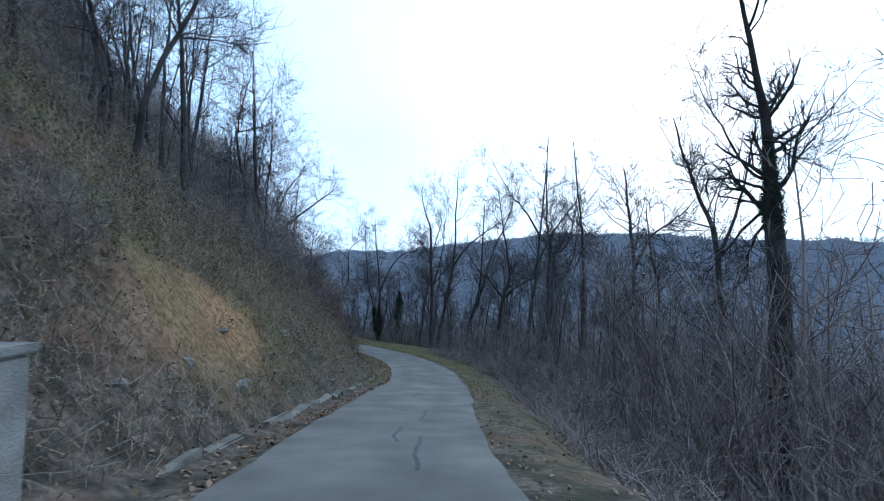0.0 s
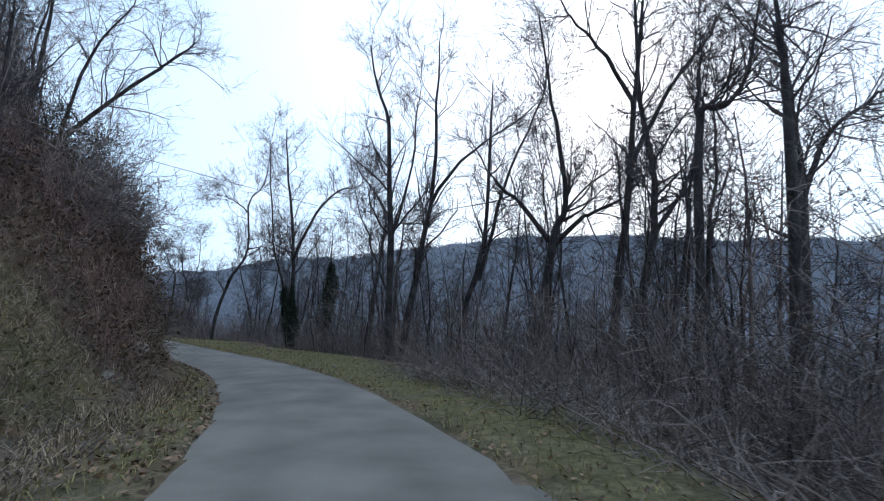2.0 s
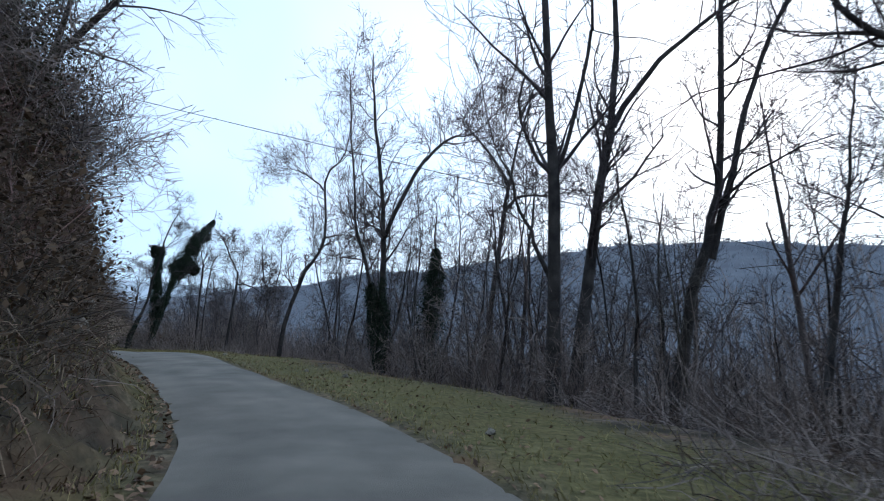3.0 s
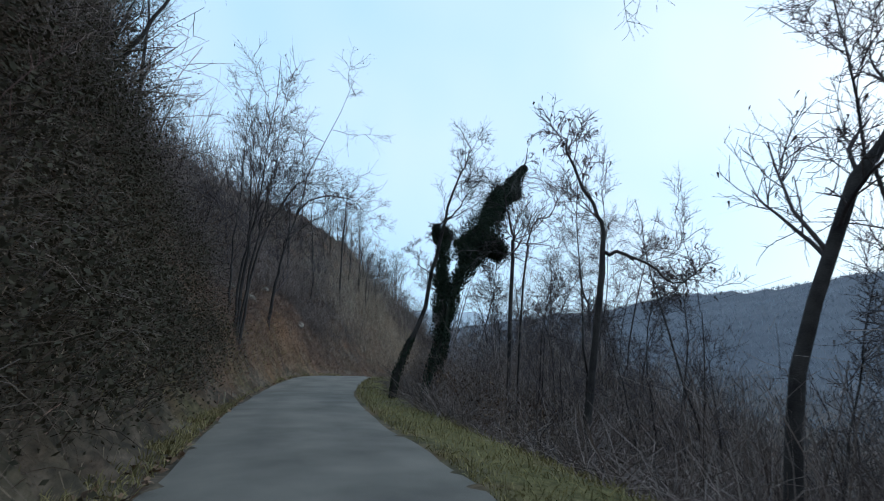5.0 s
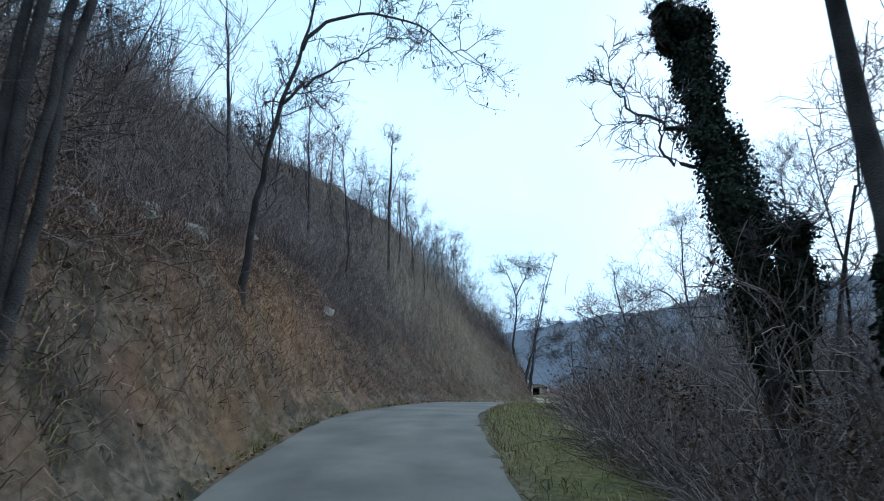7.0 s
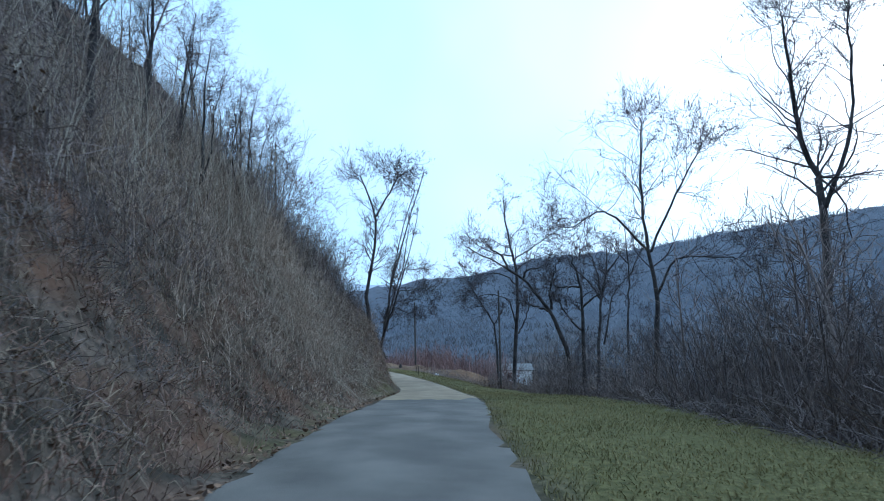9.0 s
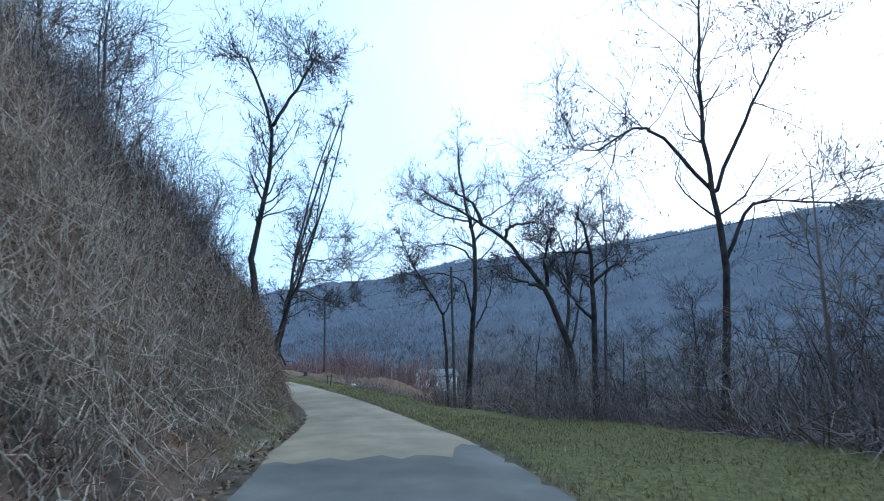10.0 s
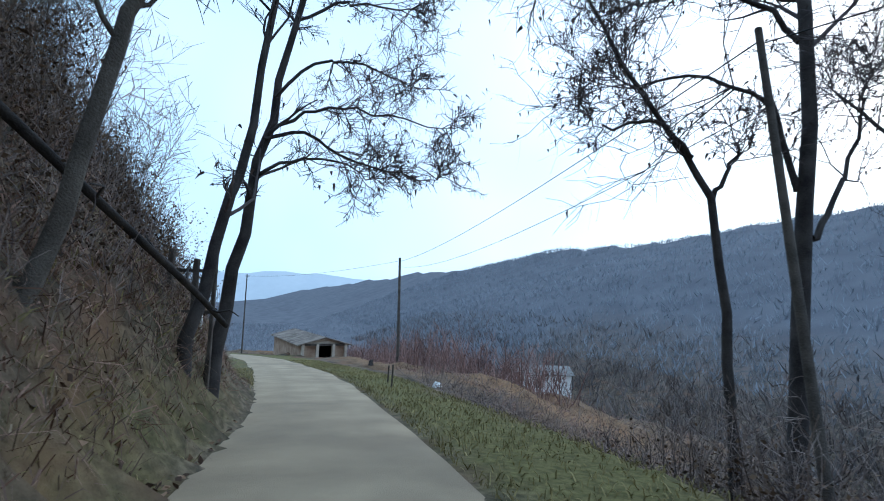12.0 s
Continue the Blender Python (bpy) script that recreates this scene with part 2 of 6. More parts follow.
class Heap:
    """Tubes, blades and leaves piled into one mesh."""

    def __init__(self):
        self.v, self.q, self.n = [], [], 0

    def add(self, verts, quads):
        self.v.append(verts.reshape(-1, 3))
        self.q.append(quads.reshape(-1, 4) + self.n)
        self.n += len(self.v[-1])

    def tubes(self, p, r, sides):
        """p: tubes x rings x 3, r: tubes x rings."""
        p, r = np.asarray(p, float), np.asarray(r, float)
        m, k = p.shape[:2]
        if m == 0:
            return
        t = np.gradient(p, axis=1)
        t /= np.linalg.norm(t, axis=2, keepdims=True) + 1e-9
        ref = np.where(np.abs(t[:, :1, 2:3]) > 0.8, np.array([1.0, 0.13, 0]), np.array([0.0, 0.1, 1.0]))
        a = np.cross(t, np.broadcast_to(ref, t.shape))
        a /= np.linalg.norm(a, axis=2, keepdims=True) + 1e-9
        b = np.cross(t, a)
        ang = np.arange(sides) * 2 * np.pi / sides
        ring = a[:, :, None] * np.cos(ang)[:, None] + b[:, :, None] * np.sin(ang)[:, None]
        v = p[:, :, None] + ring * r[:, :, None, None]
        i = np.arange(m * k * sides).reshape(m, k, sides)
        j = np.roll(i, -1, axis=2)
        self.add(v, np.stack([i[:, :-1], j[:, :-1], j[:, 1:], i[:, 1:]], -1))

    def ribbons(self, p, r):
        """Flat thin strips: strips x points x 3."""
        m, k = p.shape[:2]
        if m == 0:
            return
        way = unit(p[:, -1] - p[:, 0])
        side = unit(np.cross(way, np.random.RandomState(m + 2).normal(size=(m, 3))))
        off = side[:, None] * r[:, :, None] * 1.15
        v = np.stack([p - off, p + off], 2)
        i = np.arange(m * k * 2).reshape(m, k, 2)
        self.add(v, np.stack([i[:, :-1, 0], i[:, :-1, 1], i[:, 1:, 1], i[:, 1:, 0]], -1))

    def blades(self, p, way, length, width, bend=0.4):
        """Curved tapering blades, from p along way."""
        m = len(p)
        way = way / (np.linalg.norm(way, axis=1, keepdims=True) + 1e-9)
        side = np.cross(way, np.random.RandomState(m).normal(size=(m, 3)))
        side /= np.linalg.norm(side, axis=1, keepdims=True) + 1e-9
        fall = np.array([0, 0, -1.0]) * bend
        L, W = length[:, None], width[:, None]
        mid, tip = p + way * L * 0.55, p + way * L + fall * L * 0.5
        v = np.stack([p - side * W, p + side * W, mid + side * W * 0.8, mid - side * W * 0.8, tip + side * W * 0.15, tip - side * W * 0.15], 1)
        i = np.arange(m * 6).reshape(m, 6)
        self.add(v, np.stack([i[:, [0, 1, 2, 3]], i[:, [3, 2, 4, 5]]], 1))

    def leaves(self, p, normal, size):
        """Four-cornered leaves with pointed ends."""
        m = len(p)
        normal = normal / (np.linalg.norm(normal, axis=1, keepdims=True) + 1e-9)
        a = np.cross(normal, np.random.RandomState(m + 1).normal(size=(m, 3)))
        a /= np.linalg.norm(a, axis=1, keepdims=True) + 1e-9
        b = np.cross(normal, a)
        S = size[:, None]
        v = np.stack([p - a * S, p + b * S * 0.6 + normal * S * 0.15, p + a * S, p - b * S * 0.6 + normal * S * 0.15], 1)
        self.add(v, np.arange(m * 4).reshape(m, 4))

    def build(self, name, material, parent=None, smooth=False):
        if not self.v:
            return None
        v, q = np.vstack(self.v), np.vstack(self.q)
        me = bpy.data.meshes.new(name)
        me.vertices.add(len(v))
        me.vertices.foreach_set("co", v.ravel().astype(np.float32))
        me.loops.add(q.size)
        me.loops.foreach_set("vertex_index", q.ravel().astype(np.int32))
        me.polygons.add(len(q))
        me.polygons.foreach_set("loop_start", np.arange(0, q.size, 4, dtype=np.int32))
        me.update(calc_edges=True)
        me.validate()
        me.materials.append(material)
        if smooth:
            me.shade_smooth()
        ob = new(name, me)
        if parent is not None:
            ob.parent = parent
        return ob


# ---- ground ----
def graded(lo, hi, step, reach, grow=1.11):
    core = list(np.arange(lo, hi + step / 2, step))
    a, b, k = core[0], core[-1], step
    pre, post = [], []
    while b < hi + reach:
        k *= grow
        a, b = a - k, b + k
        pre.append(a)
        post.append(b)
    return np.array(pre[::-1] + core + post)


def build_ground():
    xs, ys = graded(-92, 26, 0.5, 3800), graded(-14, 168, 0.5, 3800)
    gx, gy = np.meshgrid(xs, ys)
    x, y = gx.ravel(), gy.ravel()
    z = ground(x, y)
    i = np.arange(len(x)).reshape(gx.shape)
    q = np.stack([i[:-1, :-1], i[:-1, 1:], i[1:, 1:], i[1:, :-1]], -1)
    h = Heap()
    h.add(np.stack([x, y, z], 1), q)
    ob = h.build("ground", GROUND, smooth=True)
    s, n, zr, w = nearest(x, y)
    d = np.abs(n) - w
    patch = bumps(x, y, 2.6)
    edge = along(s, (0, 1.2), (28, 1.4), (40, 3.2), (60, 1.9), (85, 2.4), (97, 6.0), (112, 6.5), (118, 5.0), (124, 2.4), (170, 2.6))
    strength = along(s, (0, 0.15), (22, 0.35), (34, 0.75), (100, 1.0), (180, 1.0))
    green_r = np.clip((edge + patch * 1.5 - d) / 1.0, 0, 1) * strength
    edge_l = along(s, (0, 0.0), (20, 0.2), (30, 0.9), (45, 0.6), (62, 0.45), (80, 0.3), (92, 0.3), (112, 0.5), (122, 0.75), (140, 1.0), (170, 3.0))
    green_l = np.clip((edge_l + patch - 0.4 - d) / 0.6, 0, 1) * 0.9
    green = np.where(n > 0, green_r, green_l) * np.clip((d + 0.1) / 0.5, 0, 1)
    # mossy, greener face of the bank in the bend
    green = np.maximum(green, np.where((n < 0) & (s > 9) & (s < 36), np.clip(bumps(x + 7, y, 3.0) * 2.4 - 0.8, 0, 1) * 0.7 * np.clip(d - 1, 0, 1), 0))
    clay = np.clip(1.5 - np.hypot((s - 10.6) / 2.6, (n + 4.1) / 0.75), 0, 1) * (n < 0) * np.clip(patch * 2.4, 0.5, 1)
    clay = np.maximum(clay, np.where((n < 0) & (s > 72) & (s < 92), np.clip(1.4 - np.abs(d - 1.5) / 1.0, 0, 1) * np.clip(bumps(x, y + 3, 2.2) * 2.2 - 0.5, 0, 1) * np.clip(bumps(x * 2, y * 2 + 31, 0.9) * 1.4 - 0.3, 0.0, 0.6), 0))
    clay = np.maximum(clay, np.where((n < 0) & (s > 104) & (s < 128), np.clip(1 - np.abs(d - 2.0) / 1.8, 0, 1) * np.clip(bumps(x, y + 5, 2.0) * 2 - 0.7, 0, 1) * 0.35, 0))
    clay = np.maximum(clay, np.where((n > 0) & (s > 128), np.clip((d - 3.5) / 3, 0, 1) * np.clip((s - 139) / 8, 0, 1) * np.clip((32 - d) / 14, 0, 1) * (0.25 + 0.3 * bumps(x, y, 6.0)), 0))
    # dark leaf mould; shade under the overhanging growth is put into it too
    mould_shade = np.where(n < 0, np.clip((s - 35) / 6, 0, 1) * np.clip((81 - s) / 10, 0, 1) * np.clip(d - 0.3, 0, 1) * np.clip(0.6 + bumps(x, y + 17, 1.6), 0, 1), 0)
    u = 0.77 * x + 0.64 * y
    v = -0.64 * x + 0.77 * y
    # far ground of the woods, where the haze tint is blended into the colour
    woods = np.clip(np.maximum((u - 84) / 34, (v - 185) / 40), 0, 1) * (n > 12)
    for name, value in (("green", green), ("clay", clay), ("mould_shade", mould_shade), ("woods", woods)):
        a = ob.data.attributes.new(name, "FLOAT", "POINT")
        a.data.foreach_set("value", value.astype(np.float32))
    return tagged(ob, "leaf-strewn hillside with grassy verges and a wooded ridge", "ground", kind="structure")


def ground_material():
    m = bpy.data.materials.new("hillside")
    m.use_nodes = True
    t = m.node_tree
    b = t.nodes["Principled BSDF"]
    b.inputs["Roughness"].default_value = 0.97
    b.inputs["Specular IOR Level"].default_value = 0.1
    tc = t.nodes.new("ShaderNodeTexCoord")

    def noise_node(scale, detail):
        nz = t.nodes.new("ShaderNodeTexNoise")
        nz.inputs["Scale"].default_value, nz.inputs["Detail"].default_value = scale, detail
        t.links.new(tc.outputs["Object"], nz.inputs["Vector"])
        return nz

    def blend(a, b_, fac):
        mx = t.nodes.new("ShaderNodeMix")
        mx.data_type = "RGBA"
        for key, val in (("A", a), ("B", b_)):
            if isinstance(val, tuple):
                mx.inputs[key].default_value = (*val, 1)
            else:
                t.links.new(val, mx.inputs[key])
        t.links.new(fac, mx.inputs["Factor"])
        return mx.outputs["Result"]

    def stretch(value, lo, hi):
        r = t.nodes.new("ShaderNodeMapRange")
        r.inputs["From Min"].default_value, r.inputs["From Max"].default_value = lo, hi
        t.links.new(value, r.inputs["Value"])
        return r.outputs[0]

    def attribute(name):
        a = t.nodes.new("ShaderNodeAttribute")
        a.attribute_name = name
        return a.outputs["Fac"]

    n1, n2, n3 = noise_node(0.7, 6), noise_node(9, 6), noise_node(45, 3)
    litter = blend((0.08, 0.064, 0.05), (0.195, 0.147, 0.11), stretch(n2.outputs["Fac"], 0.35, 0.65))
    litter = blend(litter, (0.05, 0.042, 0.032), stretch(noise_node(1.7, 5).outputs["Fac"], 0.42, 0.62))
    litter = blend(litter, (0.17, 0.095, 0.06), stretch(n1.outputs["Fac"], 0.5, 0.72))
    turf = blend((0.085, 0.078, 0.03), (0.19, 0.166, 0.066), stretch(n2.outputs["Fac"], 0.35, 0.7))
    soil = blend((0.19, 0.1, 0.048), (0.46, 0.26, 0.13), stretch(n2.outputs["Fac"], 0.35, 0.65))
    # wooded ground with the blue-grey of distant haze painted in
    hazed_wood = blend((0.1, 0.105, 0.124), (0.135, 0.14, 0.16), stretch(noise_node(0.12, 8).outputs["Fac"], 0.35, 0.65))
    # humus colour, deepened to include that shade
    shaded_humus = blend((0.03, 0.026, 0.018), (0.075, 0.06, 0.042), stretch(n2.outputs["Fac"], 0.35, 0.65))
    c = blend(litter, shaded_humus, attribute("mould_shade"))
    c = blend(c, turf, attribute("green"))
    c = blend(c, soil, attribute("clay"))
    c = blend(c, hazed_wood, attribute("woods"))
    t.links.new(c, b.inputs["Base Color"])
    bp = t.nodes.new("ShaderNodeBump")
    bp.inputs["Strength"].default_value, bp.inputs["Distance"].default_value = 0.7, 0.045
    t.links.new(n2.outputs["Fac"], bp.inputs["Height"])
    bp2 = t.nodes.new("ShaderNodeBump")
    bp2.inputs["Strength"].default_value, bp2.inputs["Distance"].default_value = 0.5, 0.02
    t.links.new(n3.outputs["Fac"], bp2.inputs["Height"])
    t.links.new(bp.outputs[0], bp2.inputs["Normal"])
    t.links.new(bp2.outputs[0], b.inputs["Normal"])
    return m


GROUND = ground_material()
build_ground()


# ---- lane ----
def asphalt(name, dark, light, stain):
    m = mat(name, dark, light, 0.9, 0.85, 0.35, 90)
    t = m.node_tree
    b = t.nodes["Principled BSDF"]
    b.inputs["Specular IOR Level"].default_value = 0.35
    old = b.inputs["Base Color"].links[0].from_socket
    tc = t.nodes.new("ShaderNodeTexCoord")
    cr = t.nodes.new("ShaderNodeTexNoise")
    cr.inputs["Scale"].default_value, cr.inputs["Detail"].default_value = 0.35, 8
    t.links.new(tc.outputs["Object"], cr.inputs["Vector"])
    r = t.nodes.new("ShaderNodeMapRange")
    r.inputs["From Min"].default_value, r.inputs["From Max"].default_value = 0.5, 0.68
    t.links.new(cr.outputs["Fac"], r.inputs["Value"])
    tr = t.nodes.new("ShaderNodeAttribute")
    tr.attribute_name = "track"
    mul = t.nodes.new("ShaderNodeMath")
    mul.operation = "MAXIMUM"
    t.links.new(r.outputs[0], mul.inputs[0])
    t.links.new(tr.outputs["Fac"], mul.inputs[1])
    mx = t.nodes.new("ShaderNodeMix")
    mx.data_type = "RGBA"
    mx.inputs["B"].default_value = (*stain, 1)
    half = t.nodes.new("ShaderNodeMath")
    half.operation = "MULTIPLY"
    half.inputs[1].default_value = 0.6
    t.links.new(mul.outputs[0], half.inputs[0])
    t.links.new(half.outputs[0], mx.inputs["Factor"])
    t.links.new(old, mx.inputs["A"])
    t.links.new(mx.outputs["Result"], b.inputs["Base Color"])
    return m


ASPHALT = asphalt("worn_asphalt", (0.115, 0.103, 0.087), (0.215, 0.192, 0.161), (0.088, 0.08, 0.069))
PALE = asphalt("pale_surfacing", (0.262, 0.197, 0.126), (0.405, 0.312, 0.2), (0.2, 0.152, 0.1))


def lane(name, s0, s1, material, lift, label, notch=False):
    ss = np.arange(s0, s1, 0.35)
    c, side, w = at(ss)
    across = np.linspace(-1, 1, 15)
    rows = []
    track = []
    for k, a in enumerate(across):
        if notch:
            step = 1.2 * np.clip((a - 0.15) * 3, 0, 1) + 0.25 * np.sin(k * 2.1) - 1.4 * math.exp(-(((a - 0.5) / 0.2) ** 2))
            c, side, w = at(ss + step * np.exp(-(ss - s0) / 4))
        n = a * w
        if abs(a) == 1:
            n = n + np.sign(a) * ((bumps(ss, ss * 0 + a * 50, 3.2) - 0.5) * 0.3 + (bumps(ss, ss * 0 + a * 90, 1.1) - 0.5) * 0.09)
        p = np.stack([c[:, 0] + side[:, 0] * n, c[:, 1] + side[:, 1] * n, c[:, 2] + lift * np.clip(0.15 + (ss - s0) / 1.5, 0, 1) - 0.035 * a * a + (bumps(ss, ss * 0 + k * 3, 2.0) - 0.5) * 0.0008], 1)
        rows.append(p)
        track.append(np.full(len(ss), math.exp(-(((abs(a) - 0.45) / 0.16) ** 2)) * 0.45))
    v = np.stack(rows, 1)
    i = np.arange(v.shape[0] * v.shape[1]).reshape(v.shape[:2])
    h = Heap()
    h.add(v, np.stack([i[:-1, :-1], i[:-1, 1:], i[1:, 1:], i[1:, :-1]], -1))
    ob = h.build(name, material, smooth=True)
    a = ob.data.attributes.new("track", "FLOAT", "POINT")
    a.data.foreach_set("value", np.stack(track, 1).ravel().astype(np.float32))
    return tagged(ob, label, "road", kind="structure")


lane("road", -17, 210, ASPHALT, 0.0, "narrow worn grey asphalt lane without markings")
lane("road_resurfaced", 111.0, 210, PALE, 0.006, "paler resurfaced stretch of the lane with a ragged start", notch=True)

# ---- trees ----
def bow(start, way, length, points, lift, wander, rng):
    """Wandering limbs: m x points x 3, from start along way, bending upwards by lift."""
    m = len(start)
    p, w = [start], unit(way)
    for k in range(points - 1):
        w = unit(w + rng.normal(size=(m, 3)) * wander + np.array([0, 0, lift]))
        p.append(p[-1] + w * (length / (points - 1))[:, None])
    return np.stack(p, 1)


def limbs(guide, radius, count, rng, lo=0.25, spread=1.0):
    """Starting places and ways for limbs on guides (m x k x 3)."""
    m, k = guide.shape[:2]
    which = np.repeat(np.arange(m), count)
    u = lo + (1 - lo) * rng.rand(len(which)) ** 0.8
    f = u * (k - 1)
    i = np.minimum(f.astype(int), k - 2)
    a = (f - i)[:, None]
    p = guide[which, i] * (1 - a) + guide[which, i + 1] * a
    t = unit(guide[which, i + 1] - guide[which, i])
    r = radius[which, i] * (1 - a[:, 0]) + radius[which, i + 1] * a[:, 0]
    out_ = unit(np.cross(t, rng.normal(size=(len(which), 3))))
    return which, u, p, unit(t * 0.75 + out_ * spread), r


def grow(name, stems, radius, seed, reach=3.0, density=1.0, bark=None, ivy=None, pods=0, lift=0.1, tip=0.0, label="", group="", category="bare tree", twigs=7, second=0.55):
    """A leafless tree: guide stems (first point at the foot), limbs, branches and twigs; ivy: stretches (stem, from, to, spread)."""
    rng = np.random.RandomState(seed)
    stems = [np.array(s, float) for s in stems]
    foot = stems[0][0].copy()
    tree = new(name)
    trunk, crown = Heap(), Heap()
    tips, guides, guide_r = [], [], []
    for k, s in enumerate(stems):
        if tip:
            s = np.vstack([s, s[-1] + unit(s[-1] - s[-2] + np.array([0, 0, 0.8])) * tip * rng.uniform(0.7, 1.2)])
        c = spline(s, max(3, 14 // (len(s) - 1)))
        c = c[np.linspace(0, len(c) - 1, 16).astype(int)]
        c[1:] += rng.normal(size=c[1:].shape) * 0.03
        u = np.linspace(0, 1, 16)
        r0 = radius * (1.0 if k == 0 else second)
        r = r0 * (1 - 0.86 * u**0.9)
        if np.linalg.norm(s[0] - foot) < 1.2:
            c[0, 2] -= 0.5
            r[0] *= 1.35
        trunk.tubes(c[None] - foot, r[None], 9)
        guides.append(c - foot)
        guide_r.append(r)
    g, gr = np.stack(guides), np.stack(guide_r)
    w1, u1, p1, d1, r1 = limbs(g, gr, max(4, int(17 * density)), rng, 0.28, 0.9)
    l1 = reach * (1.2 - 0.5 * u1) * rng.uniform(0.45, 1.25, len(u1))
    b1 = bow(p1, d1, l1, 6, lift, 0.2, rng)
    a1 = np.maximum(r1 * 0.42, 0.012)[:, None] * np.linspace(1, 0.3, 6)
    crown.tubes(b1, a1, 5)
    w2, u2, p2, d2, r2 = limbs(b1, a1, twigs, rng, 0.2, 0.8)
    b2 = bow(p2, d2, l1[w2] * 0.5 * rng.uniform(0.5, 1.3, len(u2)), 4, lift * 0.8, 0.22, rng)
    a2 = np.maximum(r2 * 0.55, 0.009)[:, None] * np.linspace(1, 0.5, 4)
    crown.tubes(b2, a2, 3)
    w3, u3, p3, d3, r3 = limbs(b2, a2, twigs + 1, rng, 0.15, 0.8)
    b3 = bow(p3, d3, l1[w2[w3]] * 0.24 * rng.uniform(0.5, 1.4, len(u3)), 3, lift * 0.6, 0.25, rng)
    crown.ribbons(b3, np.maximum(r3 * 0.7, 0.0048)[:, None] * np.linspace(1, 0.6, 3))
    bark = bark or BARK
    trunk.build("trunk", bark, tree, smooth=True)
    crown.build("crown", TWIG if bark is BARK else bark, tree, smooth=True)
    if pods:
        ends = np.where(rng.rand(pods, 1) < 0.6, b3[rng.randint(0, len(b3), pods), -1], b2[rng.randint(0, len(b2), pods), -1])
        h = Heap()
        clump = ends + rng.normal(size=ends.shape) * 0.06
        h.blades(clump, rng.normal(size=clump.shape) * 0.5 + np.array([0, 0, -1.0]), rng.uniform(0.06, 0.14, pods), rng.uniform(0.013, 0.026, pods))
        tagged(h.build("pod_clump", POD, tree), kind="stuff")
    if ivy:
        h, core = Heap(), Heap()
        for k, lo, hi, spread in ivy:
            c = guides[k]
            f = np.linspace(lo, hi, 14) * 15
            i = np.minimum(f.astype(int), 14)
            mid = c[i] * (1 - (f - i))[:, None] + c[i + 1] * (f - i)[:, None]
            swell = np.sin(np.pi * np.linspace(0.08, 0.95, 14)) ** 0.5 * (0.75 + 0.5 * bumps(f * 1.3 + 7 * k, f * 0, 1.0))
            core.tubes((mid + rng.normal(size=mid.shape) * 0.1 * spread)[None], (0.4 * spread * swell)[None], 10)
            m = int(48000 * spread * (hi - lo) + 2500)
            f = (lo + (hi - lo) * rng.rand(m)) * 15
            i = np.minimum(f.astype(int), 14)
            p = c[i] * (1 - (f - i))[:, None] + c[i + 1] * (f - i)[:, None]
            around = unit(rng.normal(size=(m, 3)) * np.array([1, 1, 0.45]))
            lump = 0.35 + 0.75 * bumps(around[:, 0] * 2 + f * 0.9, around[:, 1] * 2 + k * 9, 1.0) + 0.9 * bumps(f * 1.9 + around[:, 0], around[:, 1] * 3 + 20, 1.0) ** 2
            ends = np.sin(np.pi * np.clip((f / 15 - lo) / (hi - lo + 1e-6), 0.08, 0.95)) ** 0.5
            lump = lump * (0.68 + 0.64 * bumps(f * 0.9 + 11 * k, f * 0 + 4, 1.0))
            p = p + around * (spread * lump * ends * (1.06 - 0.3 * rng.rand(m) ** 2))[:, None]
            h.leaves(p, around + rng.normal(size=(m, 3)) * 0.5 + np.array([0, 0, 0.3]), rng.uniform(0.024, 0.05, m))
        core.build("ivy_core", IVY_STEM, tree, smooth=True)
        tagged(h.build("ivy", IVY, tree), kind="stuff")
    tree.location = foot
    return tagged(tree, label, category, group)


def ground_z(x, y):
    return float(ground([x], [y])[0])


def planted(stems):
    """Sets the foot of the first stem, and of others that start beside it, on the land."""
    made = []
    x0, y0 = stems[0][0][:2]
    for k, s in enumerate(stems):
        s = [tuple(p) for p in s]
        if k == 0 or math.hypot(s[0][0] - x0, s[0][1] - y0) < 1.0 and s[0][2] < stems[0][0][2] + 0.8:
            s[0] = (s[0][0], s[0][1], min(ground_z(*s[0][:2]), s[1][2] - 0.6))
        made.append(s)
    return made


grow("bare_tree", planted([[(-1.0, 48.4, -5.1), (-0.98, 48.4, -3.4), (-0.9, 48.4, 0.8), (-1.02, 48.4, 3.2), (-1.1, 48.4, 6.1), (-1.7, 48.45, 8.1)], [(-0.85, 48.4, 0.9), (-0.03, 48.35, 4.2), (0.13, 48.3, 6.1), (0.3, 48.3, 7.9)], [(-1.0, 48.6, -1.6), (-1.36, 48.75, -0.7), (-1.7, 48.9, 0.2), (-2.1, 49.1, 1.4), (-2.5, 49.3, 2.4)]]),
     0.22, 11, 3.0, 1.2, tip=2.5, second=0.3, label="dark twin-stemmed leafless tree on the road shoulder", group="trees on the shoulder")
grow("bare_tree", planted([[(-0.4, 49.1, -4.9), (-0.1, 49.3, -3.0), (0.5, 50.2, 0.0), (1.0, 50.3, 2.8), (1.2, 50.25, 5.4), (1.3, 50.2, 9.3)], [(1.1, 50.3, 3.0), (2.1, 50.1, 4.6), (3.1, 49.95, 5.5), (4.65, 49.7, 6.7), (6.0, 49.5, 7.7)]]),
     0.22, 12, 3.0, 1.2, tip=2.5, second=0.45, label="leafless tree with one long arching limb", group="trees on the shoulder")
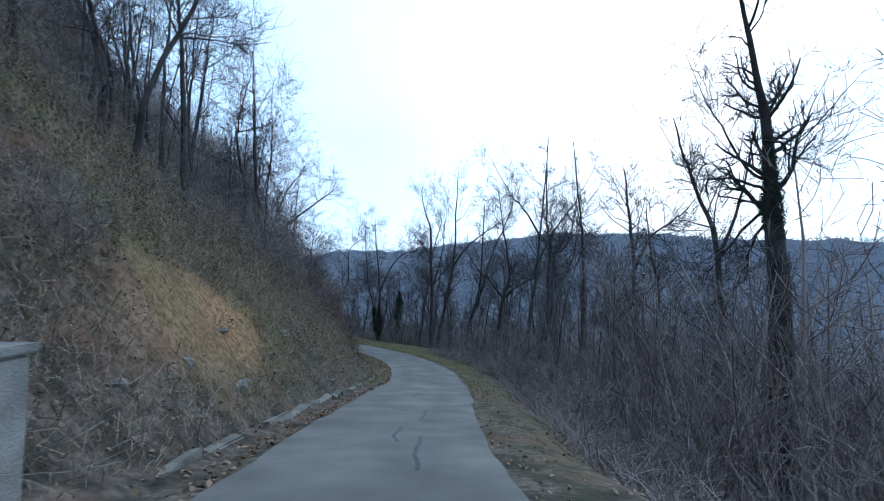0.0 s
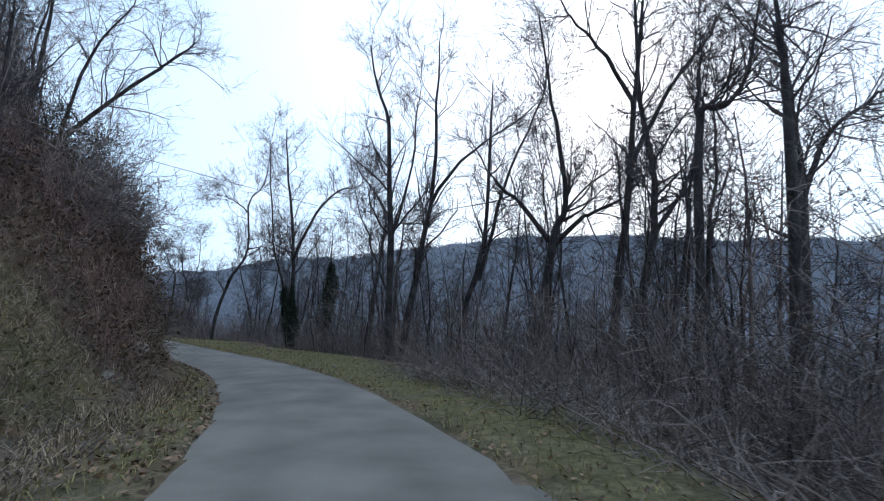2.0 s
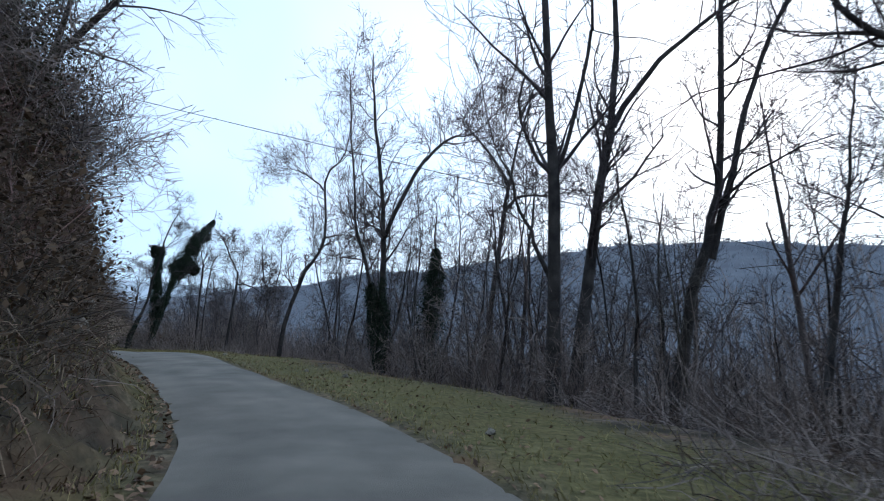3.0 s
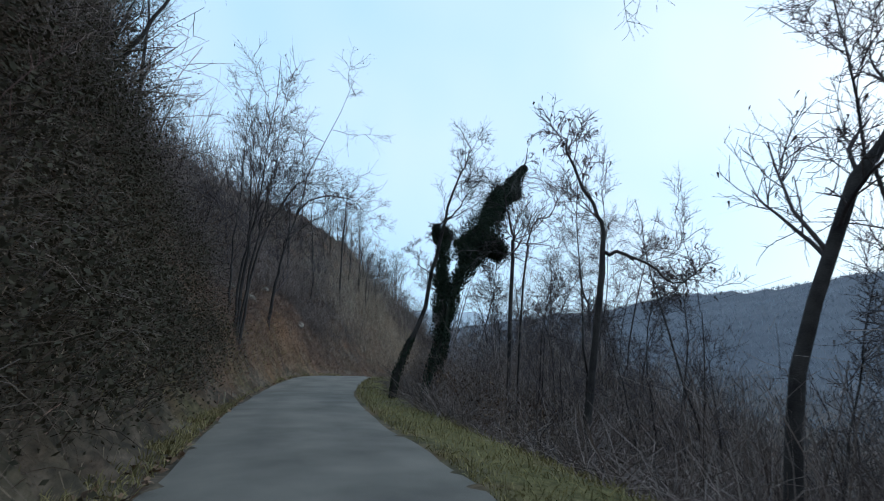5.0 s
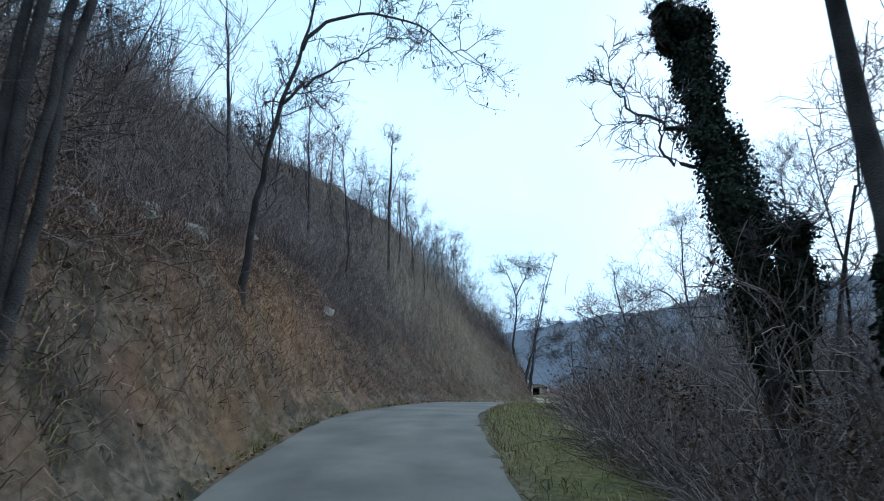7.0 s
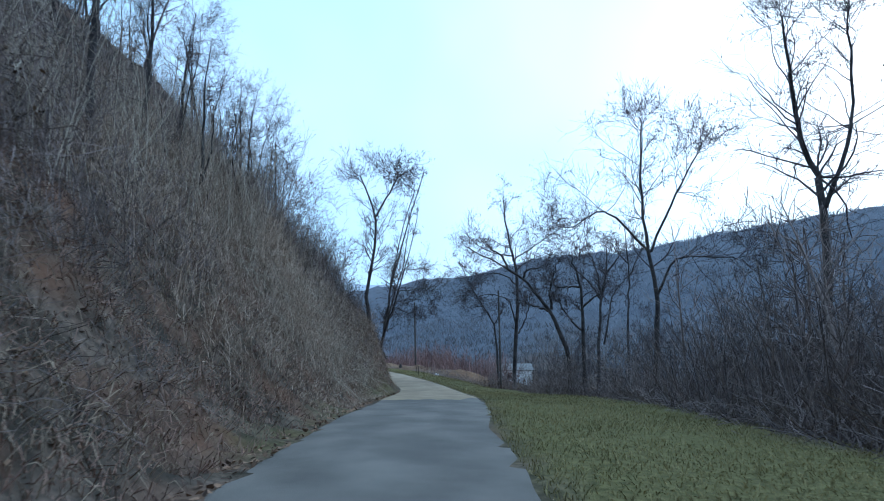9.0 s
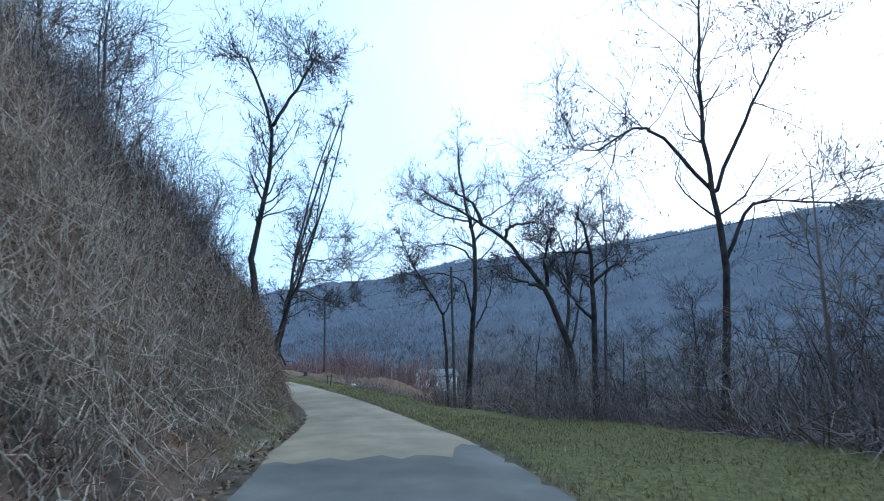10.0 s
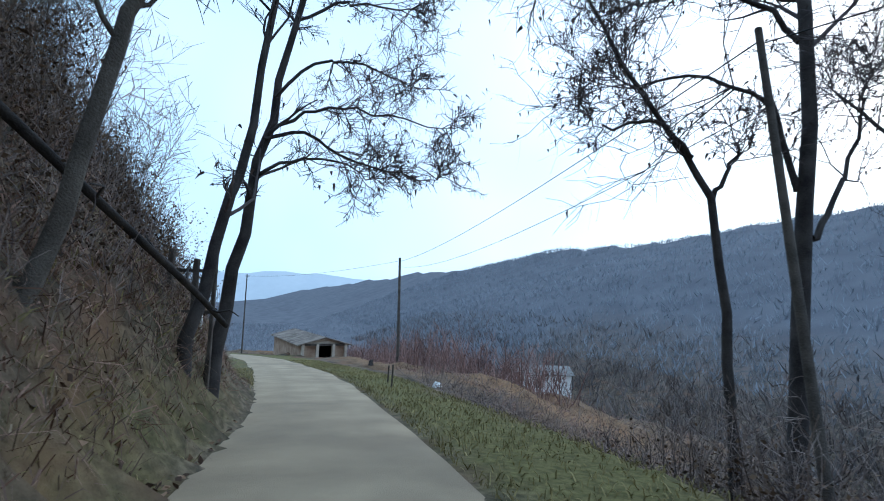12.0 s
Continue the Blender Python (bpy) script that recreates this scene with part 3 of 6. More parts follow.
grow("bare_tree", planted([[(4.6, 43.4, -4.5), (4.9, 43.4, -1.0), (5.2, 43.4, 0.7), (5.6, 43.4, 1.7), (5.4, 43.4, 4.1), (5.0, 43.4, 6.4)], [(5.0, 43.4, 0.2), (3.9, 43.4, 1.7), (2.9, 43.5, 2.6)], [(5.2, 43.4, 0.2), (6.4, 43.4, 1.3), (7.9, 43.3, 2.1)]]),
     0.21, 13, 3.0, 1.2, tip=2.5, label="crooked leafless tree with spreading lower limbs", group="trees on the shoulder")
grow("bare_tree", planted([[(2.1, 49.2, -5.2), (2.6, 49.2, -2.7), (3.2, 49.2, -0.6), (3.6, 49.2, 1.6), (3.8, 49.2, 5.3), (3.9, 49.2, 7.6)], [(3.3, 49.2, -1.0), (4.2, 49.2, 2.4), (4.8, 49.2, 4.4), (6.1, 49.1, 7.3), (6.7, 49.1, 9.6)]]), 0.19, 14, 2.6, 1.3, tip=1.5,
     label="leaning leafless tree forked low down", group="trees on the shoulder")
grow("bare_tree", planted([[(-6.6, 55.7, -5.0), (-6.63, 55.7, -2.8), (-6.57, 55.7, -0.5), (-6.7, 55.7, 1.6), (-7.0, 55.7, 4.2), (-7.2, 55.65, 6.5)], [(-7.2, 57.0, -4.0), (-7.33, 57.0, -1.7), (-7.64, 57.0, -0.4), (-8.1, 56.9, 1.4), (-8.3, 56.9, 3.9), (-8.5, 56.85, 7.0)], [(-6.6, 55.7, 0.4), (-5.4, 55.7, 3.0), (-4.2, 55.6, 4.4), (-3.0, 55.5, 4.7)]]),
     0.17, 15, 2.6, 1.5, tip=1.5, second=0.6, pods=700, ivy=[(0, 0.0, 0.3, 0.34), (1, 0.0, 0.25, 0.3)], label="two-stemmed leafless tree with fine dense twigs", group="trees on the shoulder")
grow("bare_tree", planted([[(-13.6, 63.1, -4.3), (-13.3, 63.2, -3.4), (-12.36, 63.45, -0.4), (-11.44, 63.7, 1.4), (-11.54, 63.7, 4.7), (-10.5, 64.0, 6.6), (-10.1, 64.1, 9.6)], [(-11.5, 63.7, 1.5), (-10.4, 63.9, 1.7), (-9.2, 64.1, 1.4)], [(-11.5, 63.7, 4.2), (-12.8, 63.3, 5.2), (-14.2, 63.0, 5.4)]]), 0.15, 16, 2.6, 1.5, pods=500, second=0.4,
     label="leafless tree with a sharply bent trunk", group="trees on the shoulder")
grow("bare_tree", planted([[(7.7, 38.5, -3.5), (7.8, 38.5, 0.3), (7.9, 38.5, 3.45), (8.3, 38.45, 3.7), (8.8, 38.4, 3.9), (9.4, 38.4, 4.8), (9.8, 38.3, 7.0)], [(7.9, 38.5, 2.6), (7.9, 38.5, 3.6), (8.0, 38.5, 5.3)], [(8.0, 38.5, -2.8), (8.1, 38.5, 0.0), (8.4, 38.5, 1.9), (8.4, 38.5, 3.6)]]),
     0.16, 17, 2.4, 1.3, tip=1.5, label="leafless tree with a sharply kinked top", group="trees on the shoulder")
grow("bare_tree", planted([[(6.8, 42.6, -5.1), (7.2, 42.5, -1.2), (7.6, 42.5, 1.9), (8.0, 42.5, 6.1), (8.3, 42.4, 9.4)], [(7.9, 42.5, 5.4), (6.6, 42.6, 7.6), (5.6, 42.7, 8.7)], [(7.8, 42.5, 3.3), (9.3, 42.3, 6.1), (10.8, 42.2, 8.1)]]),
     0.18, 28, 2.8, 1.3, tip=4.0, label="tall leafless tree with rising limbs", group="trees on the shoulder")
grow("bare_tree", planted([[(10.2, 38.0, -2.8), (10.3, 38.0, 1.9), (10.2, 38.0, 5.2), (10.0, 38.0, 6.8)]]), 0.2, 18, 3.2, 1.2, tip=5.0, label="tall straight leafless tree on the slope", group="trees on the shoulder")
grow("bare_tree", planted([[(7.9, 44.1, -4.1), (9.1, 44.0, -0.5), (9.4, 44.0, 2.7), (8.8, 44.0, 6.6), (8.8, 44.0, 10.2)], [(9.2, 44.0, 0.5), (10.8, 44.0, 3.0), (11.5, 44.0, 6.0)]]), 0.2, 19, 3.2, 1.2, tip=4.0,
     label="stout forked leafless tree on the slope", group="trees on the shoulder")
grow("bare_tree", planted([[(16.4, 45.1, -3.6), (16.6, 45.1, 2.6), (16.1, 45.1, 8.3)], [(16.6, 45.1, 2.6), (18.0, 45.1, 5.6), (20.5, 45.1, 7.5)]]), 0.28, 21, 4.0, 1.6, tip=4.5,
     label="tall leafless tree with long level limbs", group="trees on the shoulder")
grow("bare_tree", planted([[(11.0, 27.1, -1.4), (11.2, 27.1, 0.6), (10.9, 27.1, 2.7), (10.7, 27.2, 4.9)]]), 0.12, 22, 1.9, 0.9, tip=0.8, label="small leafless tree below the verge", group="trees on the shoulder")
grow("bare_tree", planted([[(15.0, 28.3, -1.5), (15.0, 28.3, 3.0), (14.1, 28.4, 6.0), (13.1, 28.5, 9.3)], [(15.0, 28.3, 3.0), (16.2, 28.3, 6.0), (17.0, 28.3, 9.5)]]), 0.2, 23, 2.8, 1.0, tip=1.5,
     label="forked leafless tree below the verge", group="trees on the shoulder")
grow("ivy_clad_tree", planted([[(11.88, 18.34, -1.00), (12.12, 18.84, 1.00), (12.36, 19.34, 3.00), (12.59, 19.84, 5.00), (12.80, 20.34, 7.00), (12.95, 20.83, 9.00), (12.60, 21.10, 11.60)], [(12.45, 19.65, 4.98), (12.07, 20.01, 5.28), (11.43, 20.62, 5.68), (10.84, 21.18, 5.72), (10.67, 21.34, 5.35)], [(12.53, 19.57, 4.31), (12.10, 19.98, 4.04), (11.70, 20.36, 3.48), (11.23, 20.81, 2.69), (10.85, 21.17, 1.95), (10.46, 21.55, 1.80)], [(12.31, 19.78, 5.51), (11.84, 20.23, 5.99), (11.40, 20.64, 7.43), (10.83, 21.19, 9.00)], [(12.56, 19.54, 3.82), (12.14, 19.94, 3.57), (11.89, 20.18, 2.62), (11.73, 20.34, 1.63)], [(12.32, 19.77, 7.00), (12.70, 19.41, 6.85), (13.03, 19.09, 6.57)]]),
     0.47, 24, 2.6, 1.4, tip=3.5, second=0.16, bark=BARK_DARK, ivy=[(0, 0.26, 0.5, 0.34), (0, 0.4, 0.62, 0.28)], label="thick trunk with thin dark ivy and crooked bare limbs", group="trees on the shoulder", category="ivy tree")
grow("bare_tree", planted([[(-2.5, 61.2, -5.5), (-2.35, 61.2, -4.4), (-2.0, 61.15, -1.5), (-1.7, 61.1, 1.1), (-1.45, 61.05, 3.0), (-1.05, 61.0, 5.2), (-0.3, 60.85, 8.0)], [(-1.46, 61.05, 2.6), (-0.75, 60.9, 3.25), (0.95, 60.6, 3.3)], [(-1.3, 61.0, 3.9), (-2.05, 61.15, 5.3), (-3.3, 61.4, 7.0)]]),
     0.19, 25, 2.2, 1.2, tip=0.8, label="forked leafless tree at the end of the shoulder", group="trees on the shoulder")
grow("ivy_clad_tree", planted([[(-5.0, 58.0, -4.2), (-4.9, 58.1, -2.4), (-4.75, 58.1, -0.8), (-4.7, 58.1, 0.8)]]),
     0.13, 26, 1.4, 0.7, tip=1.8, ivy=[(0, 0.0, 0.42, 0.6), (0, 0.34, 0.66, 0.36)], label="slim trunk sheathed in dark ivy", group="trees on the shoulder", category="ivy tree")
grow("bare_tree", planted([[(-1.0, 59.4, -2.7), (-0.5, 59.5, -0.1), (-0.2, 59.6, 2.7)]]), 0.12, 27, 2.0, 1.0, tip=1.0, label="small leafless tree behind the shoulder", group="trees on the shoulder")
# ivy-clad pair and its neighbours, beyond the bend
grow("ivy_clad_tree", planted([[(-25.9, 71.45, -5.2), (-26.1, 71.75, -4.0), (-26.3, 72.05, -3.0), (-26.5, 72.35, -1.8), (-26.72, 72.7, -0.5), (-26.9, 72.95, 0.6), (-27.0, 73.1, 1.35), (-27.0, 73.15, 1.8)], [(-26.9, 72.95, 0.5), (-27.2, 72.9, 1.1), (-27.4, 72.9, 1.6), (-27.35, 72.9, 2.0)], [(-26.75, 72.7, -0.4), (-27.2, 72.51, -0.33), (-27.76, 72.41, 0.05), (-28.09, 72.35, 0.54)], [(-26.65, 72.6, -1.0), (-27.13, 72.52, -0.96), (-27.39, 72.48, -0.72), (-27.45, 72.47, -0.32)], [(-25.9, 71.5, -4.8), (-25.8, 71.55, -3.6), (-25.75, 71.55, -2.5)]]),
     0.2, 31, 0.8, 0.5, tip=0.15, second=0.22, ivy=[(0, 0.1, 0.4, 0.34), (0, 0.32, 0.48, 0.38), (0, 0.44, 0.58, 0.3), (0, 0.54, 0.7, 0.35), (0, 0.66, 0.8, 0.27), (0, 0.76, 0.97, 0.32), (1, 0.3, 0.97, 0.15), (4, 0.2, 0.97, 0.17)], label="narrow upright trunk thick with lumpy dark ivy", group="ivy-clad trees", category="ivy tree")
grow("ivy_clad_tree", planted([[(-23.1, 66.5, -5.0), (-23.0, 67.0, -3.7), (-22.95, 67.9, -1.7), (-22.95, 68.6, -0.6), (-22.9, 69.2, 0.3), (-22.8, 69.9, 1.2), (-22.7, 70.5, 2.0), (-22.5, 71.3, 3.0), (-22.3, 72.0, 3.9), (-22.25, 72.2, 4.8)], [(-22.85, 69.5, 0.6), (-22.55, 69.65, 0.3), (-22.35, 69.75, -0.1)], [(-22.93, 69.0, 0.0), (-23.05, 68.95, 0.15), (-23.15, 68.9, 0.25)], [(-22.6, 70.9, 2.5), (-22.45, 71.0, 2.5), (-22.3, 71.1, 2.45)], [(-22.6, 70.7, 2.2), (-22.7, 70.65, 2.3), (-22.8, 70.6, 2.4)]]),
     0.1, 32, 0.9, 0.5, second=0.3, bark=BARK_DARK, ivy=[(0, 0.0, 0.24, 0.17), (0, 0.16, 0.46, 0.3), (0, 0.36, 0.52, 0.46), (0, 0.44, 0.66, 0.58), (0, 0.57, 0.74, 0.5), (0, 0.67, 0.82, 0.4), (0, 0.78, 0.9, 0.2), (1, 0.0, 1.0, 0.42), (2, 0.0, 1.0, 0.38), (3, 0.0, 1.0, 0.3), (4, 0.0, 1.0, 0.28)], label="leaning dead trunk smothered in dark ivy", group="ivy-clad trees", category="ivy tree")
grow("bare_tree", planted([[(-24.85, 67.1, -5.1), (-24.95, 68.2, -3.3), (-25.0, 69.15, -2.0), (-24.95, 69.65, 0.0), (-24.85, 70.1, 1.5), (-24.85, 70.4, 2.4), (-24.8, 70.9, 3.5), (-24.6, 71.2, 4.3)], [(-24.85, 70.1, 1.5), (-24.4, 70.3, 2.0), (-24.1, 70.4, 2.5)]]),
     0.11, 33, 1.5, 0.9, tip=0.8, second=0.35, bark=BARK_DARK, ivy=[(0, 0.0, 0.16, 0.15)], label="dark leaning trunk with a crooked bare top", group="ivy-clad trees")
grow("bare_tree", planted([[(-21.4, 68.9, -3.10), (-21.3, 69.0, -0.40), (-21.3, 69.0, 0.50), (-21.5, 68.9, 1.60)], [(-21.2, 69.1, -3.10), (-20.9, 69.3, 0.10), (-20.3, 69.9, 1.20)]]), 0.085, 34, 1.5, 0.9, tip=0.8,
     label="small two-stemmed leafless tree in the brush", group="trees beyond the bend")
grow("bare_tree", planted([[(-17.2, 64.4, -3.40), (-16.9, 64.6, -2.20), (-16.8, 64.7, -0.70), (-17.0, 64.6, 0.00), (-17.4, 64.2, 1.20)], [(-16.8, 64.7, -1.10), (-16.3, 65.2, -1.20), (-15.6, 66.0, -1.70)]]), 0.09, 35, 1.1, 0.8, tip=0.4, pods=220,
     label="slender leafless tree hung with dry pods", group="trees beyond the bend")
grow("bare_tree", planted([[(-30.57, 64.85, -2.55), (-30.50, 65.00, -0.78), (-30.42, 65.18, 1.05), (-30.36, 65.32, 2.37), (-30.32, 65.40, 3.30)], [(-30.55, 64.89, -2.55), (-30.43, 65.16, -0.76), (-30.31, 65.42, 1.11), (-30.24, 65.57, 2.45), (-30.19, 65.70, 3.53)], [(-30.52, 64.95, -2.46), (-30.38, 65.26, -0.55), (-30.16, 65.76, 1.19), (-29.82, 66.52, 2.76), (-29.56, 67.09, 3.68)], [(-30.68, 64.60, -2.56), (-30.70, 64.55, -1.31), (-30.70, 64.56, 0.30), (-30.68, 64.60, 2.14)], [(-30.60, 64.78, -2.55), (-30.56, 64.87, -1.09), (-30.48, 65.05, 0.50), (-30.42, 65.17, 2.00), (-30.41, 65.20, 3.00)]]),
     0.066, 36, 2.6, 1.0, tip=4.5, second=0.8, pods=300, label="clump of dark stems leaning out from the bank", group="trees on the bank")
grow("bare_tree", planted([[(-34.95, 69.55, -2.6), (-34.92, 69.6, -2.2), (-34.86, 69.7, -1.25), (-34.77, 69.85, 0.25), (-34.6, 70.1, 1.55), (-34.38, 70.45, 3.0), (-34.26, 70.6, 4.2)], [(-34.73, 69.9, 0.9), (-34.5, 70.25, 1.75), (-34.1, 70.9, 2.45), (-33.5, 71.75, 3.1)], [(-34.4, 70.4, 2.85), (-34.1, 70.85, 3.65), (-33.5, 71.7, 4.0), (-32.9, 72.7, 4.0), (-32.45, 73.4, 3.45)]]), 0.1, 37, 1.5, 0.8, tip=0.6, second=0.5, pods=260,
     label="young leafless tree leaning over the lane", group="trees on the bank")
grow("bare_tree", planted([[(-48.5, 87.3, 4.00), (-48.4, 87.3, 6.70), (-48.3, 87.4, 9.20)]]), 0.1, 38, 1.3, 0.7, tip=0.5, label="thin leafless tree on the skyline of the bank", group="trees on the bank")
# the leaning overhang in the bend
grow("bare_tree", planted([[(-17.6, 50.6, 3.0), (-16.8, 50.3, 5.0), (-14.3, 50.0, 7.3), (-11.2, 49.8, 9.6)], [(-17.9, 50.4, 4.2), (-18.2, 50.4, 9.5), (-17.6, 50.3, 12.2)], [(-16.9, 50.3, 4.9), (-15.5, 50.2, 9.5), (-13.8, 50.0, 11.8)]]),
     0.18, 39, 3.0, 1.7, lift=0.02, tip=1.0, twigs=6, label="leafless tree with a dense crown reaching over the lane", group="trees on the bank")
# the open bend with the meadow
grow("bare_tree", planted([[(-49.7, 104.3, -6.40), (-49.9, 104.3, -4.10), (-49.6, 104.3, -2.10), (-49.4, 104.3, 0.10), (-50.3, 104.2, 2.50)], [(-49.4, 104.3, 0.30), (-48.3, 104.6, 2.40)]]), 0.12, 41, 1.7, 1.9, tip=0.2, pods=700,
     label="slim tree with a fork high up and dry pods", group="roadside trees in a row")
grow("bare_tree", planted([[(-51.6, 108.75, -8.4), (-51.42, 108.8, -7.6), (-51.1, 108.9, -6.3), (-50.84, 109.0, -5.1), (-50.44, 109.3, -3.6), (-50.1, 109.6, -2.0), (-49.8, 109.9, 0.5)], [(-50.4, 109.35, -3.7), (-49.7, 109.8, -3.6), (-49.2, 110.2, -3.5), (-48.3, 110.9, -3.6)]]), 0.1, 40, 1.8, 1.1, tip=1.5, pods=220, bark=BARK_PALE, second=0.3,
     label="pale leaning trunk with pod-hung branches", group="roadside trees in a row")
grow("bare_tree", planted([[(-50.6, 107.16, -8.2), (-50.4, 107.1, -7.2), (-50.05, 106.95, -6.0), (-49.6, 106.85, -5.0), (-49.2, 106.7, -4.0), (-48.6, 106.5, -2.5), (-47.8, 106.3, 0.4)]]), 0.09, 51, 1.5, 0.9, tip=0.5, pods=160,
     label="leaning leafless trunk close above the lane", group="roadside trees in a row")
grow("bare_tree", planted([[(-53.1, 112.05, -9.0), (-53.0, 112.1, -8.6), (-52.87, 112.2, -7.5), (-52.7, 112.4, -6.3), (-52.54, 112.55, -5.1), (-52.4, 112.65, -3.5), (-52.1, 112.85, -1.4), (-51.6, 113.2, 1.2), (-51.0, 113.5, 3.4)]]), 0.12, 39, 1.4, 1.0, lift=0.05, tip=0.4, pods=200, twigs=5, label="slim leaning leafless tree beside the lane", group="roadside trees in a row")
grow("bare_tree", planted([[(-53.6, 113.2, -9.0), (-53.5, 113.3, -8.5), (-53.4, 113.4, -7.3), (-53.27, 113.5, -6.4), (-53.16, 113.6, -5.4), (-53.0, 113.7, -4.2), (-52.85, 113.85, -3.0), (-52.2, 113.8, -0.9), (-51.4, 113.9, 2.2), (-50.5, 114.2, 5.0)], [(-53.0, 113.55, -4.9), (-52.53, 113.95, -4.4), (-51.97, 114.4, -4.2), (-51.3, 115.0, -4.15), (-50.4, 115.7, -4.3)], [(-53.04, 113.5, -5.0), (-52.5, 114.0, -4.75), (-52.0, 114.4, -5.1), (-51.3, 115.0, -5.3), (-50.6, 115.6, -5.4)], [(-53.16, 113.5, -5.7), (-52.7, 113.9, -5.3), (-52.1, 114.4, -5.2), (-51.6, 114.8, -5.5)], [(-52.93, 113.6, -4.2), (-52.4, 114.05, -3.4), (-51.7, 114.6, -3.3), (-51.0, 115.2, -3.5)], [(-52.8, 113.9, -2.6), (-52.0, 114.5, -2.0), (-51.0, 115.2, -1.9)]]), 0.14, 42, 1.0, 1.3, lift=0.0, tip=0.3, second=0.28, pods=320, twigs=6,
     label="leaning tree with long level branches hung with pods", group="roadside trees in a row")
grow("bare_tree", planted([[(-44.3, 115.7, -10.20), (-44.0, 115.8, -6.10), (-43.9, 115.8, -2.60), (-44.2, 115.7, -1.00), (-44.6, 115.7, 0.70), (-44.8, 115.8, 2.90)], [(-44.0, 115.8, -3.20), (-44.7, 115.6, -2.50), (-45.9, 115.3, -2.30), (-46.6, 115.2, -2.50)], [(-44.1, 115.8, -5.80), (-44.4, 115.7, -4.50), (-44.8, 115.6, -4.10), (-45.8, 115.3, -3.80), (-46.7, 115.1, -4.00)],
      [(-43.9, 115.8, -6.60), (-43.4, 116.0, -5.60), (-43.1, 116.0, -4.20)], [(-44.2, 115.8, -1.40), (-43.4, 116.0, -0.90), (-42.0, 116.3, 0.10)], [(-44.2, 115.7, -1.10), (-45.4, 115.5, -0.90), (-46.6, 115.2, -0.30)]]), 0.16, 43, 2.2, 1.0, lift=0.06, tip=0.5, second=0.38, pods=1200,
     label="round-headed leafless tree hung with dry pods", group="trees round the meadow")
grow("bare_tree", planted([[(-45.2, 115.3, -10.30), (-45.3, 115.3, -7.80), (-45.5, 115.2, -6.00), (-46.1, 115.1, -4.90), (-46.9, 114.9, -3.60), (-47.7, 114.7, -1.90)], [(-45.8, 115.1, -5.30), (-46.4, 115.0, -4.70), (-47.2, 114.8, -4.80)], [(-45.5, 115.2, -6.10), (-45.1, 115.3, -5.30)]]), 0.095, 44, 1.1, 0.7, tip=0.6, pods=260,
     label="thin crooked tree bent towards the lane", group="trees round the meadow")
grow("bare_tree", planted([[(-39.0, 123.8, -10.60), (-38.9, 123.8, -9.10), (-38.7, 123.8, -6.50), (-38.5, 123.9, -4.20), (-38.0, 124.0, -2.00), (-38.0, 124.0, 0.00)], [(-38.5, 123.9, -4.30), (-39.5, 123.7, -2.70), (-40.8, 123.4, -1.40)], [(-38.4, 123.9, -7.80), (-38.0, 124.0, -6.00), (-37.7, 124.1, -4.00), (-36.7, 124.3, -2.70)], [(-38.5, 123.9, -3.80), (-38.8, 123.8, -1.80), (-39.3, 123.7, -0.40)], [(-38.0, 124.0, -2.00), (-37.0, 124.2, -0.60)]]), 0.17, 48, 2.0, 0.9, tip=0.5, pods=900,
     label="spreading round-headed leafless tree with dry pods", group="trees round the meadow")
grow("bare_tree", planted([[(-36.6, 122.6, -9.10), (-36.5, 122.6, -6.90), (-36.4, 122.7, -4.50), (-36.3, 122.7, -2.40), (-36.4, 122.7, -0.10), (-36.5, 122.6, 1.50)], [(-36.3, 122.7, -2.40), (-35.6, 122.9, -0.90), (-35.2, 122.9, -0.20)], [(-36.4, 122.7, -1.30), (-37.3, 122.5, -0.10)]]), 0.11, 50, 1.3, 0.9, tip=0.5, pods=220,
     label="slender leafless tree in the thicket", group="trees round the meadow")
grow("bare_tree", planted([[(-38.9, 108.5, -8.50), (-38.9, 108.5, -6.70), (-38.9, 108.5, -4.80), (-39.0, 108.4, -3.30), (-39.3, 108.4, -2.30)], [(-38.9, 108.5, -4.70), (-38.3, 108.6, -4.20), (-37.8, 108.6, -3.90)], [(-39.0, 108.4, -3.60), (-39.6, 108.3, -3.60), (-40.2, 108.2, -3.60)], [(-38.9, 108.5, -6.10), (-39.5, 108.4, -5.40), (-40.0, 108.3, -4.70)]]), 0.13, 49, 1.3, 0.8, tip=0.5, pods=300,
     label="leafless tree with level limbs in the thicket", group="trees round the meadow")
grow("bare_tree", planted([[(-35.5, 106.0, -8.20), (-35.2, 106.1, -4.50), (-35.5, 106.0, -2.00), (-35.7, 106.0, 0.60), (-35.6, 106.0, 3.80)], [(-35.1, 106.1, -4.10), (-34.2, 106.2, -2.40), (-31.7, 106.6, -2.40)], [(-35.4, 106.0, -2.00), (-34.1, 106.2, 0.90), (-33.0, 106.4, 2.80)], [(-35.5, 106.0, -2.00), (-37.4, 105.7, 0.00), (-39.0, 105.4, -0.70)]]),
     0.13, 45, 2.9, 1.7, tip=0.8, pods=1600, label="broad leafless tree with spreading limbs and dry pods", group="trees round the meadow")
grow("bare_tree", planted([[(-30.3, 100.8, -6.20), (-29.7, 101.0, -1.30), (-30.3, 100.8, 1.40), (-30.6, 100.7, 5.10)], [(-29.7, 101.0, -1.10), (-28.5, 101.4, 2.00), (-28.4, 101.4, 5.60)]]), 0.17, 46, 3.0, 2.2, tip=1.0, pods=400,
     label="gnarled leafless tree at the meadow's edge", group="trees round the meadow")
